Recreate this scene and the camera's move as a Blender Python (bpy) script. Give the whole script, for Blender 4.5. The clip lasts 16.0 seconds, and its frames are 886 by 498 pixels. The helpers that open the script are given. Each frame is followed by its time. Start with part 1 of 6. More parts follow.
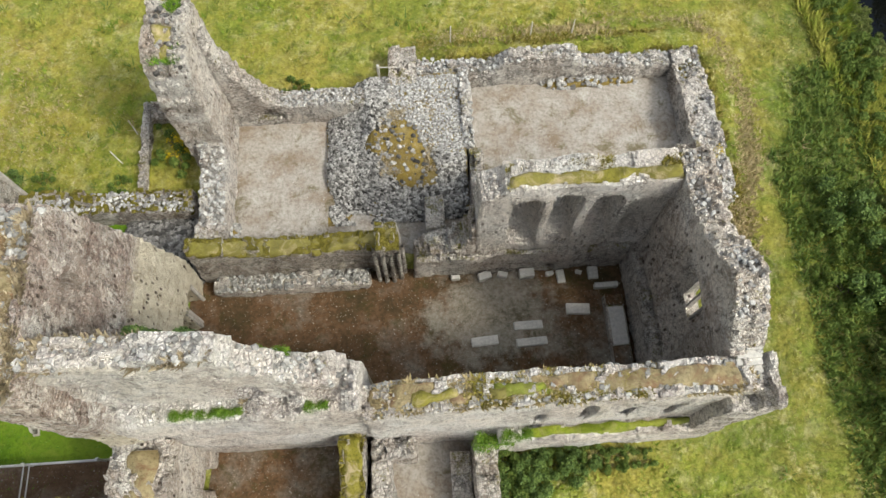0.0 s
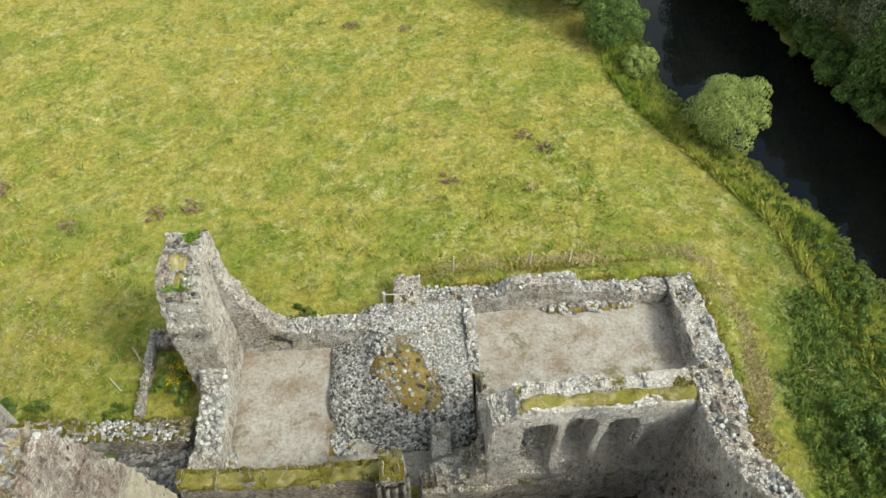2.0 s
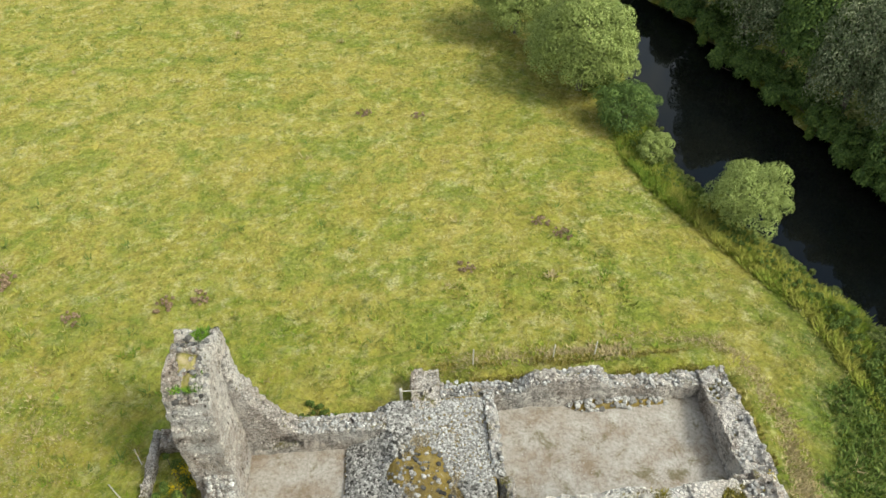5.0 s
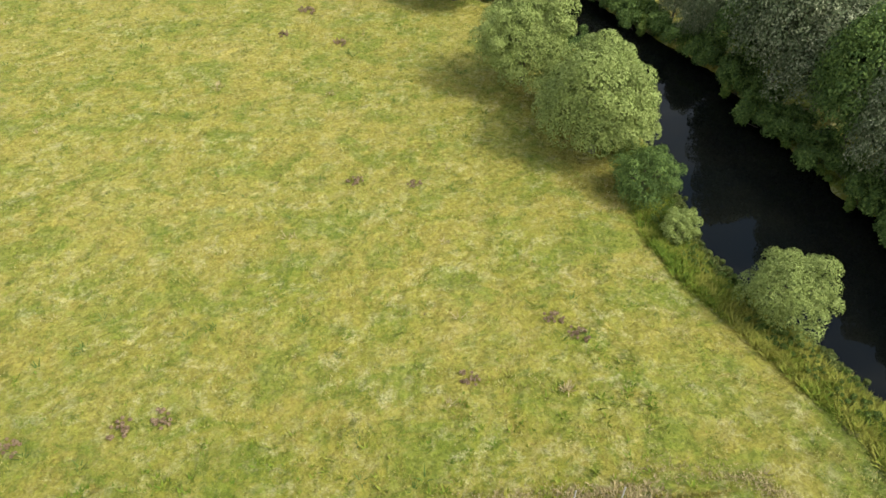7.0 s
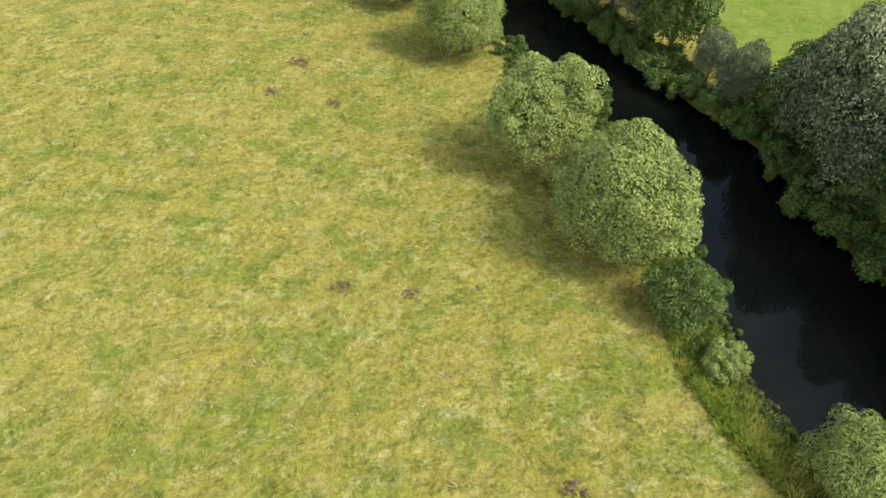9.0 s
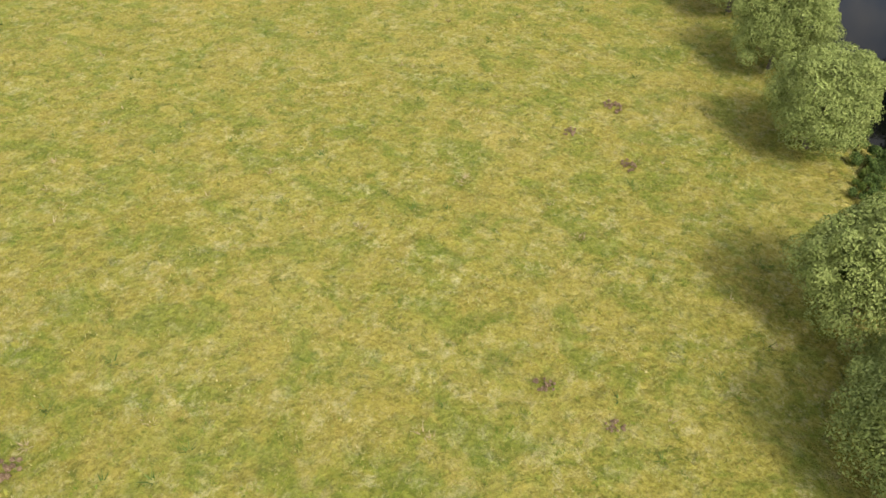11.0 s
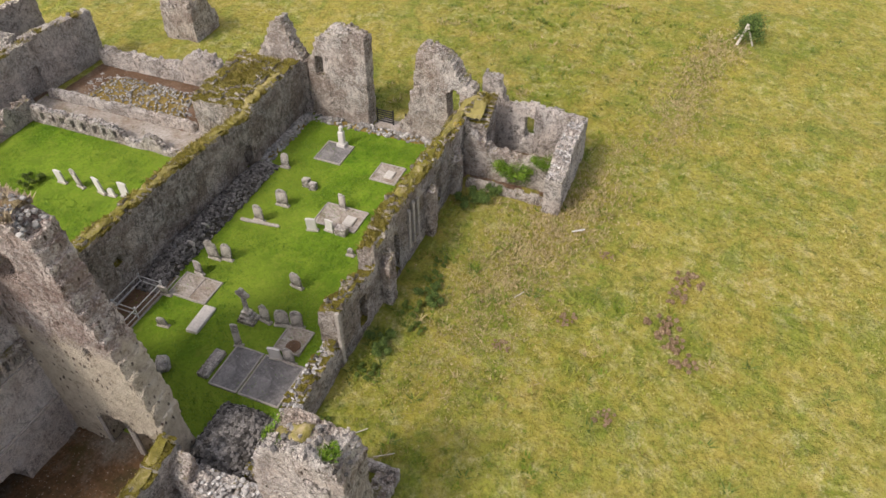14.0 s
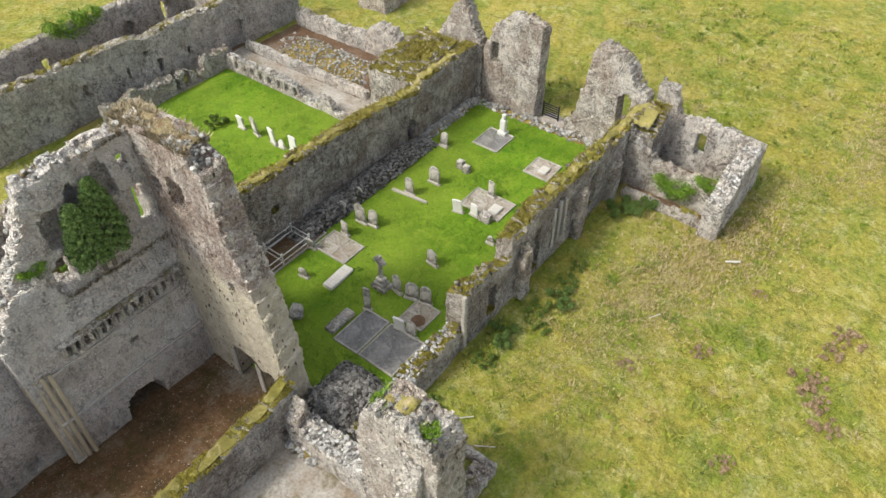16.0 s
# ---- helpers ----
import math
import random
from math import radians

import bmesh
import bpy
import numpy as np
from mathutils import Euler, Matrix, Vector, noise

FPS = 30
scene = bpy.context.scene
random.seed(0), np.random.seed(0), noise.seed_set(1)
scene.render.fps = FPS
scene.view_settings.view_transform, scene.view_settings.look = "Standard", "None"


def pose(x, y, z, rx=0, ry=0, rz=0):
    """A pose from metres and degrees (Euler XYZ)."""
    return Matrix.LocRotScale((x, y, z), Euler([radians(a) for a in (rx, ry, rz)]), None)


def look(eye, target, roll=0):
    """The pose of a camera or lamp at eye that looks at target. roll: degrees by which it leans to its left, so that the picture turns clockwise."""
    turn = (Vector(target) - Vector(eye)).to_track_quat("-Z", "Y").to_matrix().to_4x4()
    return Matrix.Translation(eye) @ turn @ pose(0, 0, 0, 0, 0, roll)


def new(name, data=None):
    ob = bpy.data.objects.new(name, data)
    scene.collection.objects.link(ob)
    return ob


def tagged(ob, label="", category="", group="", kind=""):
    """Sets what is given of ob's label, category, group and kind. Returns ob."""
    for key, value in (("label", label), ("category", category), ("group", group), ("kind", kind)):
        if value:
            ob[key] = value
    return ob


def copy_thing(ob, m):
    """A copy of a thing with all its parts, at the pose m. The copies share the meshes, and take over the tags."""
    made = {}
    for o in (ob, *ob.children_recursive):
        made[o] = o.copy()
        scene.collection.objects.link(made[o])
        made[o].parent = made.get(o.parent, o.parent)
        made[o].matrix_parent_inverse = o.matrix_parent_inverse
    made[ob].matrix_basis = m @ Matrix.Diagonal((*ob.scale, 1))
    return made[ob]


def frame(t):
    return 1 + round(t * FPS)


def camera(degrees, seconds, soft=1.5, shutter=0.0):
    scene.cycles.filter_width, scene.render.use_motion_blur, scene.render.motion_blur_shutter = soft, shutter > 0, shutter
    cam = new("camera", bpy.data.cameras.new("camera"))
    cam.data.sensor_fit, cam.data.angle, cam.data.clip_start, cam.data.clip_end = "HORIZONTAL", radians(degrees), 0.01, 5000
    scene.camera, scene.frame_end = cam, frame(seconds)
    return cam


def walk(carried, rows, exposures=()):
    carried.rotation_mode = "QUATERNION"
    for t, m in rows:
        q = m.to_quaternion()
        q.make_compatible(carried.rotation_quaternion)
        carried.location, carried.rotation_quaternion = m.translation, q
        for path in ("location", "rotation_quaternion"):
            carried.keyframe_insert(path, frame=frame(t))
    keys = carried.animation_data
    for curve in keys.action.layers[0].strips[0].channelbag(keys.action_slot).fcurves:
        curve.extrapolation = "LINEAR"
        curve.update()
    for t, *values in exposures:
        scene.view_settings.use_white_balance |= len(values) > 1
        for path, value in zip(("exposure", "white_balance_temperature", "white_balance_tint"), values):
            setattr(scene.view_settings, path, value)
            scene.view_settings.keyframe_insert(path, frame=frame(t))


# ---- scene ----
PATH = [
    (0, (1.739, -1.008, 36.938), (1.794, -0.281, 35.075), 0.5),
    (0.5, (1.847, -1.167, 36.901), (1.906, -0.286, 35.106), -0.1),
    (1, (1.816, -1.262, 36.867), (1.89, -0.241, 35.149), 0.2),
    (1.5, (1.516, -1.256, 36.744), (1.607, -0.101, 35.114), 0.4),
    (2, (1.15, -1.224, 36.588), (1.257, 0.058, 35.057), 0.5),
    (2.5, (0.845, -1.3, 36.417), (0.952, 0.021, 34.919), 0.4),
    (3, (0.552, -1.399, 36.24), (0.659, -0.072, 34.748), 0.4),
    (3.2, (0.352, -1.444, 36.257), (0.462, -0.12, 34.763), 0.4),
    (5.5, (0.443, 2.146, 35.882), (0.548, 3.606, 34.519), -0.3),
    (6, (0.491, 4.285, 35.926), (0.601, 5.746, 34.563), -0.1),
    (6.5, (0.739, 6.803, 35.909), (0.849, 8.262, 34.546), -0.2),
    (7, (1.051, 9.593, 36.036), (1.161, 11.049, 34.669), -0.2),
    (7.5, (1.192, 12.56, 36.091), (1.307, 14.015, 34.723), 0.0),
    (8, (1.445, 15.516, 36.053), (1.564, 16.971, 34.686), 0.2),
    (8.2, (1.572, 16.713, 35.953), (1.691, 18.171, 34.59), 0.3),
    (10.3, (3.54, 28.153, 37.304), (3.26, 29.573, 35.923), 0.1),
    (10.5, (3.689, 28.933, 37.234), (3.292, 30.324, 35.854), 0.0),
    (11, (3.743, 30.516, 37.215), (3.076, 31.796, 35.83), -0.1),
    (11.5, (3.31, 31.437, 36.915), (2.411, 32.567, 35.53), 0.4),
    (12, (3.155, 31.759, 36.76), (2.051, 32.691, 35.378), 0.8),
    (12.5, (3.297, 31.994, 35.981), (1.986, 32.64, 34.615), 0.8),
    (13, (3.368, 32.716, 35.764), (1.936, 32.997, 34.396), 0.0),
    (13.5, (3.118, 32.567, 35.685), (1.665, 32.479, 34.314), 0.6),
    (14, (2.949, 32.878, 35.329), (1.59, 32.35, 33.961), 0.4),
    (14.5, (2.67, 33.266, 35.507), (1.412, 32.54, 34.132), 0.1),
    (15, (2.546, 33.144, 35.169), (1.303, 32.413, 33.783), -0.2),
    (15.5, (2.583, 33.062, 35.106), (1.35, 32.312, 33.721), -0.1),
    (16, (2.586, 33.026, 35.059), (1.437, 32.153, 33.674), 0.0),
]
cam = camera(64.3, 16.0)
walk(cam, [(t, look(eye, target, roll)) for t, eye, target, roll in PATH], [(0.0, 0.42, 6500, 5), (1.5, 0.43, 6500, 0), (2.5, 0.43, 6500, -2), (5.5, 0.40, 6500, 1), (8.0, 0.46, 6500, 5), (10.5, 0.38, 6500, 8), (11.0, 0.28, 6700, 11), (12.5, -0.10, 7050, 19), (13.5, 0.00, 6850, 19), (14.5, 0.36, 6600, 14), (16.0, 0.52, 6500, 7)])

# ---- sky and sun: broken bright sky, sun from the east-south-east ----
SUN_AZ, SUN_EL = radians(119), radians(48)
world = bpy.data.worlds.new("sky")
scene.world = world
world.use_nodes = True
wn = world.node_tree
sky = wn.nodes.new("ShaderNodeTexSky")
sky.sky_type, sky.sun_disc = "NISHITA", False
sky.sun_elevation, sky.sun_rotation = SUN_EL, SUN_AZ
sky.air_density, sky.dust_density, sky.ozone_density = 1.0, 2.0, 1.0
wn.nodes["Background"].inputs["Strength"].default_value = 0.152
# white broken cloud over the blue
where = wn.nodes.new("ShaderNodeTexCoord")
puffs = wn.nodes.new("ShaderNodeTexNoise")
puffs.inputs["Scale"].default_value, puffs.inputs["Detail"].default_value, puffs.inputs["Roughness"].default_value = 2.6, 7, 0.6
wn.links.new(where.outputs["Generated"], puffs.inputs["Vector"])
cover = wn.nodes.new("ShaderNodeValToRGB")
cover.color_ramp.elements[0].position, cover.color_ramp.elements[1].position = 0.42, 0.58
wn.links.new(puffs.outputs["Fac"], cover.inputs["Fac"])
grey_sky = wn.nodes.new("ShaderNodeRGBToBW")
wn.links.new(sky.outputs["Color"], grey_sky.inputs[0])
cloud = wn.nodes.new("ShaderNodeMix")
cloud.data_type, cloud.blend_type = "RGBA", "MULTIPLY"
cloud.inputs[0].default_value = 1.0
cloud.inputs[7].default_value = (2.9, 2.8, 2.65, 1)
wn.links.new(grey_sky.outputs[0], cloud.inputs[6])
heaven = wn.nodes.new("ShaderNodeMix")
heaven.data_type = "RGBA"
wn.links.new(cover.outputs["Color"], heaven.inputs[0])
wn.links.new(sky.outputs["Color"], heaven.inputs[6])
wn.links.new(cloud.outputs[2], heaven.inputs[7])
wn.links.new(heaven.outputs[2], wn.nodes["Background"].inputs["Color"])
sun = new("sun", bpy.data.lights.new("sun", "SUN"))
sun.data.energy, sun.data.angle, sun.data.color = 1.95, radians(8), (1.0, 0.93, 0.82)
SUN_DIR = Vector((math.sin(SUN_AZ) * math.cos(SUN_EL), math.cos(SUN_AZ) * math.cos(SUN_EL), math.sin(SUN_EL)))
sun.matrix_world = look(SUN_DIR * 200, (0, 0, 0))


# ---- materials ----
class Nodes:
    """A small writer of node materials."""

    def __init__(self, name, rough=0.9, spec=0.2):
        self.m = bpy.data.materials.new(name)
        self.m.use_nodes = True
        self.t = self.m.node_tree
        self.b = self.t.nodes["Principled BSDF"]
        self.b.inputs["Roughness"].default_value = rough
        self.b.inputs["Specular IOR Level"].default_value = spec
        self.co = self.t.nodes.new("ShaderNodeTexCoord").outputs["Object"]

    def put(self, node, key, value):
        if hasattr(value, "is_output"):
            self.t.links.new(value, node.inputs[key])
        else:
            node.inputs[key].default_value = value

    def noise(self, scale, detail=4, rough=0.6, co=None, warp=0.0):
        n = self.t.nodes.new("ShaderNodeTexNoise")
        self.put(n, "Vector", co or self.co)
        self.put(n, "Scale", scale), self.put(n, "Detail", detail), self.put(n, "Roughness", rough), self.put(n, "Distortion", warp)
        return n.outputs["Fac"]

    def cells(self, scale, out="Color", feature="F1", rand=1.0, co=None):
        n = self.t.nodes.new("ShaderNodeTexVoronoi")
        n.feature = feature
        self.put(n, "Vector", co or self.co), self.put(n, "Scale", scale), self.put(n, "Randomness", rand)
        return n.outputs[out]

    def stretch(self, x, y, z, co=None):
        n = self.t.nodes.new("ShaderNodeMapping")
        self.put(n, "Vector", co or self.co), self.put(n, "Scale", (x, y, z))
        return n.outputs["Vector"]

    def ramp(self, fac, *stops):
        n = self.t.nodes.new("ShaderNodeValToRGB")
        while len(n.color_ramp.elements) < len(stops):
            n.color_ramp.elements.new(0.5)
        for e, (p, c) in zip(n.color_ramp.elements, stops):
            e.position = p
            e.color = (c, c, c, 1) if isinstance(c, (int, float)) else (*c, 1)
        self.put(n, "Fac", fac)
        return n.outputs["Color"]

    def mix(self, fac, a, b, kind="MIX"):
        n = self.t.nodes.new("ShaderNodeMix")
        n.data_type, n.blend_type = "RGBA", kind
        for key, v in ((0, fac), (6, a), (7, b)):
            if isinstance(v, tuple):
                v = (*v, 1)
            self.put(n, key, v)
        return n.outputs[2]

    def math(self, op, a, b=0.0, clamp=False):
        n = self.t.nodes.new("ShaderNodeMath")
        n.operation, n.use_clamp = op, clamp
        self.put(n, 0, a), self.put(n, 1, b)
        return n.outputs[0]

    def up(self):
        """How far the surface faces upwards."""
        g = self.t.nodes.new("ShaderNodeNewGeometry")
        s = self.t.nodes.new("ShaderNodeSeparateXYZ")
        self.t.links.new(g.outputs["Normal"], s.inputs[0])
        return s.outputs["Z"]

    def island(self):
        return self.t.nodes.new("ShaderNodeNewGeometry").outputs["Random Per Island"]

    def each(self):
        return self.t.nodes.new("ShaderNodeObjectInfo").outputs["Random"]

    def bump(self, height, strength=0.6, distance=0.05, after=None):
        n = self.t.nodes.new("ShaderNodeBump")
        self.put(n, "Height", height), self.put(n, "Strength", strength), self.put(n, "Distance", distance)
        if after:
            self.t.links.new(after, n.inputs["Normal"])
        return n.outputs["Normal"]

    def done(self, color, normal=None, rough=None):
        self.put(self.b, "Base Color", (*color, 1) if isinstance(color, tuple) else color)
        if normal:
            self.put(self.b, "Normal", normal)
        if rough:
            self.put(self.b, "Roughness", rough)
        return self.m


def stone_material(name, light, dark, stain, lichen=0.35, moss=0.0, moss_color=(0.15, 0.135, 0.028), size=5.6, plaster=0.0, runs=0.6, speck=0.55, pits=0.0, coat=None, rusty=0.0):
    """Rubble masonry: small uneven stones in flush mortar, pale lichen, brown and black weathering, moss on the upper faces.

    pits: dark holes where stones have dropped out of the plaster; coat: the height up to which a cream plaster coat survives."""
    n = Nodes(name, 0.93, 0.12)
    body = n.stretch(1, 1, 1.5)
    grey = n.t.nodes.new("ShaderNodeRGBToBW")
    n.put(grey, 0, n.cells(size, co=body))
    mid = tuple((p + q) / 2 for p, q in zip(light, dark))
    deep = tuple(c * 0.3 for c in dark)
    col = n.ramp(grey.outputs[0], (0.12, tuple(c * 0.65 for c in dark)), (0.42, mid), (0.75, light))
    joint = n.cells(size, "Distance", "DISTANCE_TO_EDGE", co=body)
    broken = n.ramp(n.noise(1.7, 4, 0.7), (0.38, 0.3), (0.55, 1.0))
    col = n.mix(n.math("MULTIPLY", n.ramp(joint, (0.0, 1.0), (0.15, 0.0)), broken), col, deep)
    # mortar and plaster still in place
    mortar = n.math("MULTIPLY", n.ramp(n.noise(0.55, 6, 0.72), (0.36, 1.0), (0.6, 0.0)), 0.3 + plaster * 0.65)
    col = n.mix(mortar, col, n.ramp(n.noise(6, 7, 0.85), (0.36, mid), (0.52, light), (0.62, tuple(min(0.8, c * 1.18) for c in light))))
    # pale lichen in blotches of two sizes, and dark gaps between stones
    col = n.mix(n.math("MULTIPLY", n.ramp(n.noise(0.6, 8, 0.78, warp=0.4), (0.48, 0.0), (0.55, 1.0)), min(1.0, lichen * 1.3)), col, n.ramp(n.noise(9, 4, 0.8), (0.36, (0.50, 0.48, 0.44)), (0.52, (0.78, 0.76, 0.72))))
    col = n.mix(n.math("MULTIPLY", n.ramp(n.noise(3.4, 7, 0.85), (0.53, 0.0), (0.56, 1.0)), lichen), col, (0.76, 0.745, 0.71))
    # rusty brown weathering in ragged patches, then black algae that has run down
    rust = n.math("MULTIPLY", n.ramp(n.noise(0.42, 8, 0.8, warp=0.6), (0.5 - rusty, 0.0), (0.56 - rusty, 1.0)), n.ramp(n.noise(2.8, 6, 0.8), (0.38, 0.3), (0.5, 1.0)))
    col = n.mix(n.math("MULTIPLY", rust, runs * 0.62), col, n.ramp(n.noise(5, 6, 0.85), (0.4, tuple(c * 0.5 for c in stain)), (0.6, stain)))
    col = n.mix(n.math("MULTIPLY", n.ramp(n.noise(1.5, 8, 0.85, n.stretch(1.8, 1.8, 0.5)), (0.55, 0.0), (0.6, 1.0)), runs), col, deep)
    col = n.mix(n.math("MULTIPLY", n.ramp(n.noise(6.5, 5, 0.85), (0.57, 0.0), (0.6, 1.0)), speck * 0.8), col, tuple(c * 0.25 for c in dark))
    col = n.mix(n.math("MULTIPLY", n.math("MULTIPLY", n.ramp(n.noise(2.2, 7, 0.8, n.stretch(1, 1, 0.7)), (0.53, 0.0), (0.58, 1.0)), n.ramp(n.noise(0.3, 4, 0.7), (0.45, 0.1), (0.6, 1.0))), speck), col, n.ramp(n.noise(8, 3), (0.4, (0.045, 0.036, 0.03)), (0.6, (0.15, 0.115, 0.09))))
    col = n.mix(n.ramp(n.noise(0.25, 5, 0.7), (0.36, 0.1), (0.6, 0.5)), col, n.mix(1.0, col, (1.12, 0.98, 0.87), "MULTIPLY"))
    if coat is not None:
        sep = n.t.nodes.new("ShaderNodeSeparateXYZ")
        n.put(sep, 0, n.co)
        edge = n.math("ADD", sep.outputs["Z"], n.math("MULTIPLY", n.math("SUBTRACT", n.noise(0.6, 6, 0.75), 0.5), 7.0))
        keep = n.ramp(n.math("DIVIDE", edge, coat * 2), (0.46, 1.0), (0.54, 0.0))
        cream = n.ramp(n.noise(1.8, 8, 0.82), (0.34, (0.36, 0.30, 0.21)), (0.46, (0.62, 0.55, 0.42)), (0.6, (0.76, 0.70, 0.57)))
        col = n.mix(n.math("MULTIPLY", keep, 0.93), col, cream)
    if pits:
        hole = n.ramp(n.cells(2.4, "Distance", co=n.stretch(1.25, 1.25, 0.6)), (0.16, 1.0), (0.26, 0.0))
        gate = n.ramp(n.noise(0.8, 5, 0.7), (0.44, 0.0), (0.54, 1.0))
        col = n.mix(n.math("MULTIPLY", n.math("MULTIPLY", hole, gate), pits), col, n.ramp(n.noise(9, 3), (0.4, (0.05, 0.038, 0.028)), (0.6, (0.13, 0.095, 0.07))))
    if moss:
        soft = n.math("ADD", n.math("MULTIPLY", n.noise(0.7, 4, 0.7), 0.5), n.math("MULTIPLY", n.noise(6, 5, 0.85), 0.5))
        where = n.math("MULTIPLY", n.ramp(n.up(), (0.35, 0.0), (0.85, 1.0)), n.ramp(soft, (0.62 - 0.3 * moss, 0.0), (0.7 - 0.3 * moss, 1.0)))
        col = n.mix(where, col, n.ramp(n.noise(3, 6, 0.8), (0.34, tuple(c * 0.5 for c in moss_color)), (0.5, moss_color), (0.6, tuple(c * 1.5 for c in moss_color)), (0.7, (0.24, 0.18, 0.10))))
    rel = n.mix(0.6, n.ramp(joint, (0.0, 0.0), (0.16, 1.0)), n.noise(10, 6, 0.8))
    return n.done(col, n.bump(rel, 1.0, 0.24))


def sward(n):
    """Where the meadow is lush (1) or dry (0): patches of a metre to many metres."""
    a = n.math("ADD", n.math("MULTIPLY", n.noise(0.09, 3, 0.5), 0.4), n.math("MULTIPLY", n.noise(0.38, 4, 0.6, warp=0.8), 0.35))
    a = n.math("ADD", a, n.math("MULTIPLY", n.noise(1.5, 5, 0.7, warp=0.8), 0.25))
    return n.ramp(a, (0.43, 0.0), (0.57, 1.0))


def grass_material(name, low, mid, high, dry, dryness=0.35, fine=1.0, gold=False):
    n = Nodes(name, 0.85, 0.1)
    big, med, small = n.noise(0.07, 4, 0.6), n.noise(0.45, 5, 0.65, warp=0.6), n.noise(2.6 * fine, 6, 0.75, warp=0.4)
    col = n.ramp(med, (0.3, low), (0.5, mid), (0.7, high))
    col = n.mix(n.ramp(small, (0.36, 0.65), (0.52, 0.0)), col, tuple(c * 0.6 for c in low))
    col = n.mix(n.math("MULTIPLY", n.ramp(n.noise(1.1, 5, 0.75, warp=1.0), (0.5, 0.0), (0.66, 1.0)), dryness), col, dry)
    col = n.mix(n.math("MULTIPLY", n.ramp(big, (0.42, 0.0), (0.62, 1.0)), 0.5), col, tuple((a + b) / 2 for a, b in zip(high, dry)))
    if gold:
        # drier and yellower away from the ruin, greener where it is grazed and towards the river
        col = n.mix(n.math("MULTIPLY", sward(n), 0.55), n.mix(0.4, col, (0.275, 0.215, 0.036)), n.ramp(small, (0.35, (0.075, 0.12, 0.01)), (0.6, (0.15, 0.195, 0.018))))
        col = n.mix(n.math("MULTIPLY", n.ramp(n.noise(0.28, 6, 0.75, warp=1.0), (0.54, 0.0), (0.66, 1.0)), 0.55), col, n.ramp(small, (0.36, (0.13, 0.095, 0.02)), (0.6, (0.29, 0.215, 0.055))))
        sep = n.t.nodes.new("ShaderNodeSeparateXYZ")
        n.put(sep, 0, n.co)
        far = n.math("ADD", n.math("MULTIPLY", sep.outputs["Y"], 0.012), n.math("MULTIPLY", n.noise(0.05, 3), 0.5))
        col = n.mix(n.math("MULTIPLY", n.ramp(far, (0.6, 0.0), (1.15, 1.0)), 0.4), col, n.ramp(small, (0.35, (0.19, 0.165, 0.025)), (0.5, (0.30, 0.26, 0.05)), (0.65, (0.38, 0.335, 0.11))))
        # river side: greener rank grass, with its shade also painted in as darker colour
        shaded = n.math("ADD", n.math("MULTIPLY", n.math("SUBTRACT", sep.outputs["X"], n.math("MULTIPLY", n.math("ABSOLUTE", n.math("SUBTRACT", sep.outputs["Y"], 6.0)), 0.35)), 0.12), n.math("MULTIPLY", n.noise(0.3, 4), 1.2))
        col = n.mix(n.math("MULTIPLY", n.ramp(n.math("MULTIPLY", shaded, 0.3), (0.56, 0.0), (0.86, 1.0)), 0.75), col, n.ramp(small, (0.35, (0.03, 0.05, 0.008)), (0.55, (0.062, 0.1, 0.014)), (0.7, (0.10, 0.13, 0.026))))
        col = n.mix(n.math("MULTIPLY", n.ramp(n.noise(0.75, 6, 0.8, warp=0.8), (0.53, 0.0), (0.61, 1.0)), 0.65), col, tuple(c * 0.7 for c in low))
        col = n.mix(n.math("MULTIPLY", n.ramp(n.noise(0.6, 6, 0.8, n.stretch(1, 1, 1, n.co), 0.3), (0.53, 0.0), (0.64, 1.0)), 0.3), col, (0.42, 0.385, 0.19))
        # broad drifts of seeding grass and damper green
        col = n.mix(n.math("MULTIPLY", n.ramp(n.noise(0.16, 5, 0.65, warp=0.5), (0.46, 0.0), (0.59, 1.0)), 0.5), col, n.ramp(small, (0.36, (0.145, 0.12, 0.016)), (0.6, (0.30, 0.255, 0.05))))
        col = n.mix(n.math("MULTIPLY", n.ramp(n.noise(0.2, 5, 0.7, n.stretch(1, 1.3, 1), 0.5), (0.49, 0.0), (0.59, 1.0)), 0.62), col, n.ramp(small, (0.36, (0.06, 0.095, 0.01)), (0.6, (0.14, 0.185, 0.022))))
        # pale seed heads in blotches of about a metre, brown stems between
        heads = n.math("MULTIPLY", n.ramp(n.noise(0.9, 6, 0.72, warp=0.3), (0.5, 0.0), (0.6, 1.0)), n.ramp(n.noise(5.5, 5, 0.8), (0.42, 0.1), (0.58, 1.0)))
        col = n.mix(n.math("MULTIPLY", n.math("MULTIPLY", heads, n.ramp(n.noise(0.18, 4, 0.6), (0.42, 0.15), (0.6, 1.0))), 0.5), col, (0.46, 0.42, 0.21))
        col = n.mix(n.math("MULTIPLY", n.ramp(n.noise(4.2, 6, 0.8, warp=0.3), (0.54, 0.0), (0.6, 1.0)), 0.45), col, (0.10, 0.095, 0.02))
        col = n.mix(1.0, col, (1.23, 1.22, 1.42), "MULTIPLY")
        tussock = n.bump(n.noise(0.75, 5, 0.62), 0.9, 0.8)
        return n.done(col, n.bump(n.mix(0.45, small, n.noise(9 * fine, 5, 0.8)), 0.8, 0.12, tussock))
    return n.done(col, n.bump(n.mix(0.45, small, n.noise(9 * fine, 5, 0.8)), 0.8, 0.12))


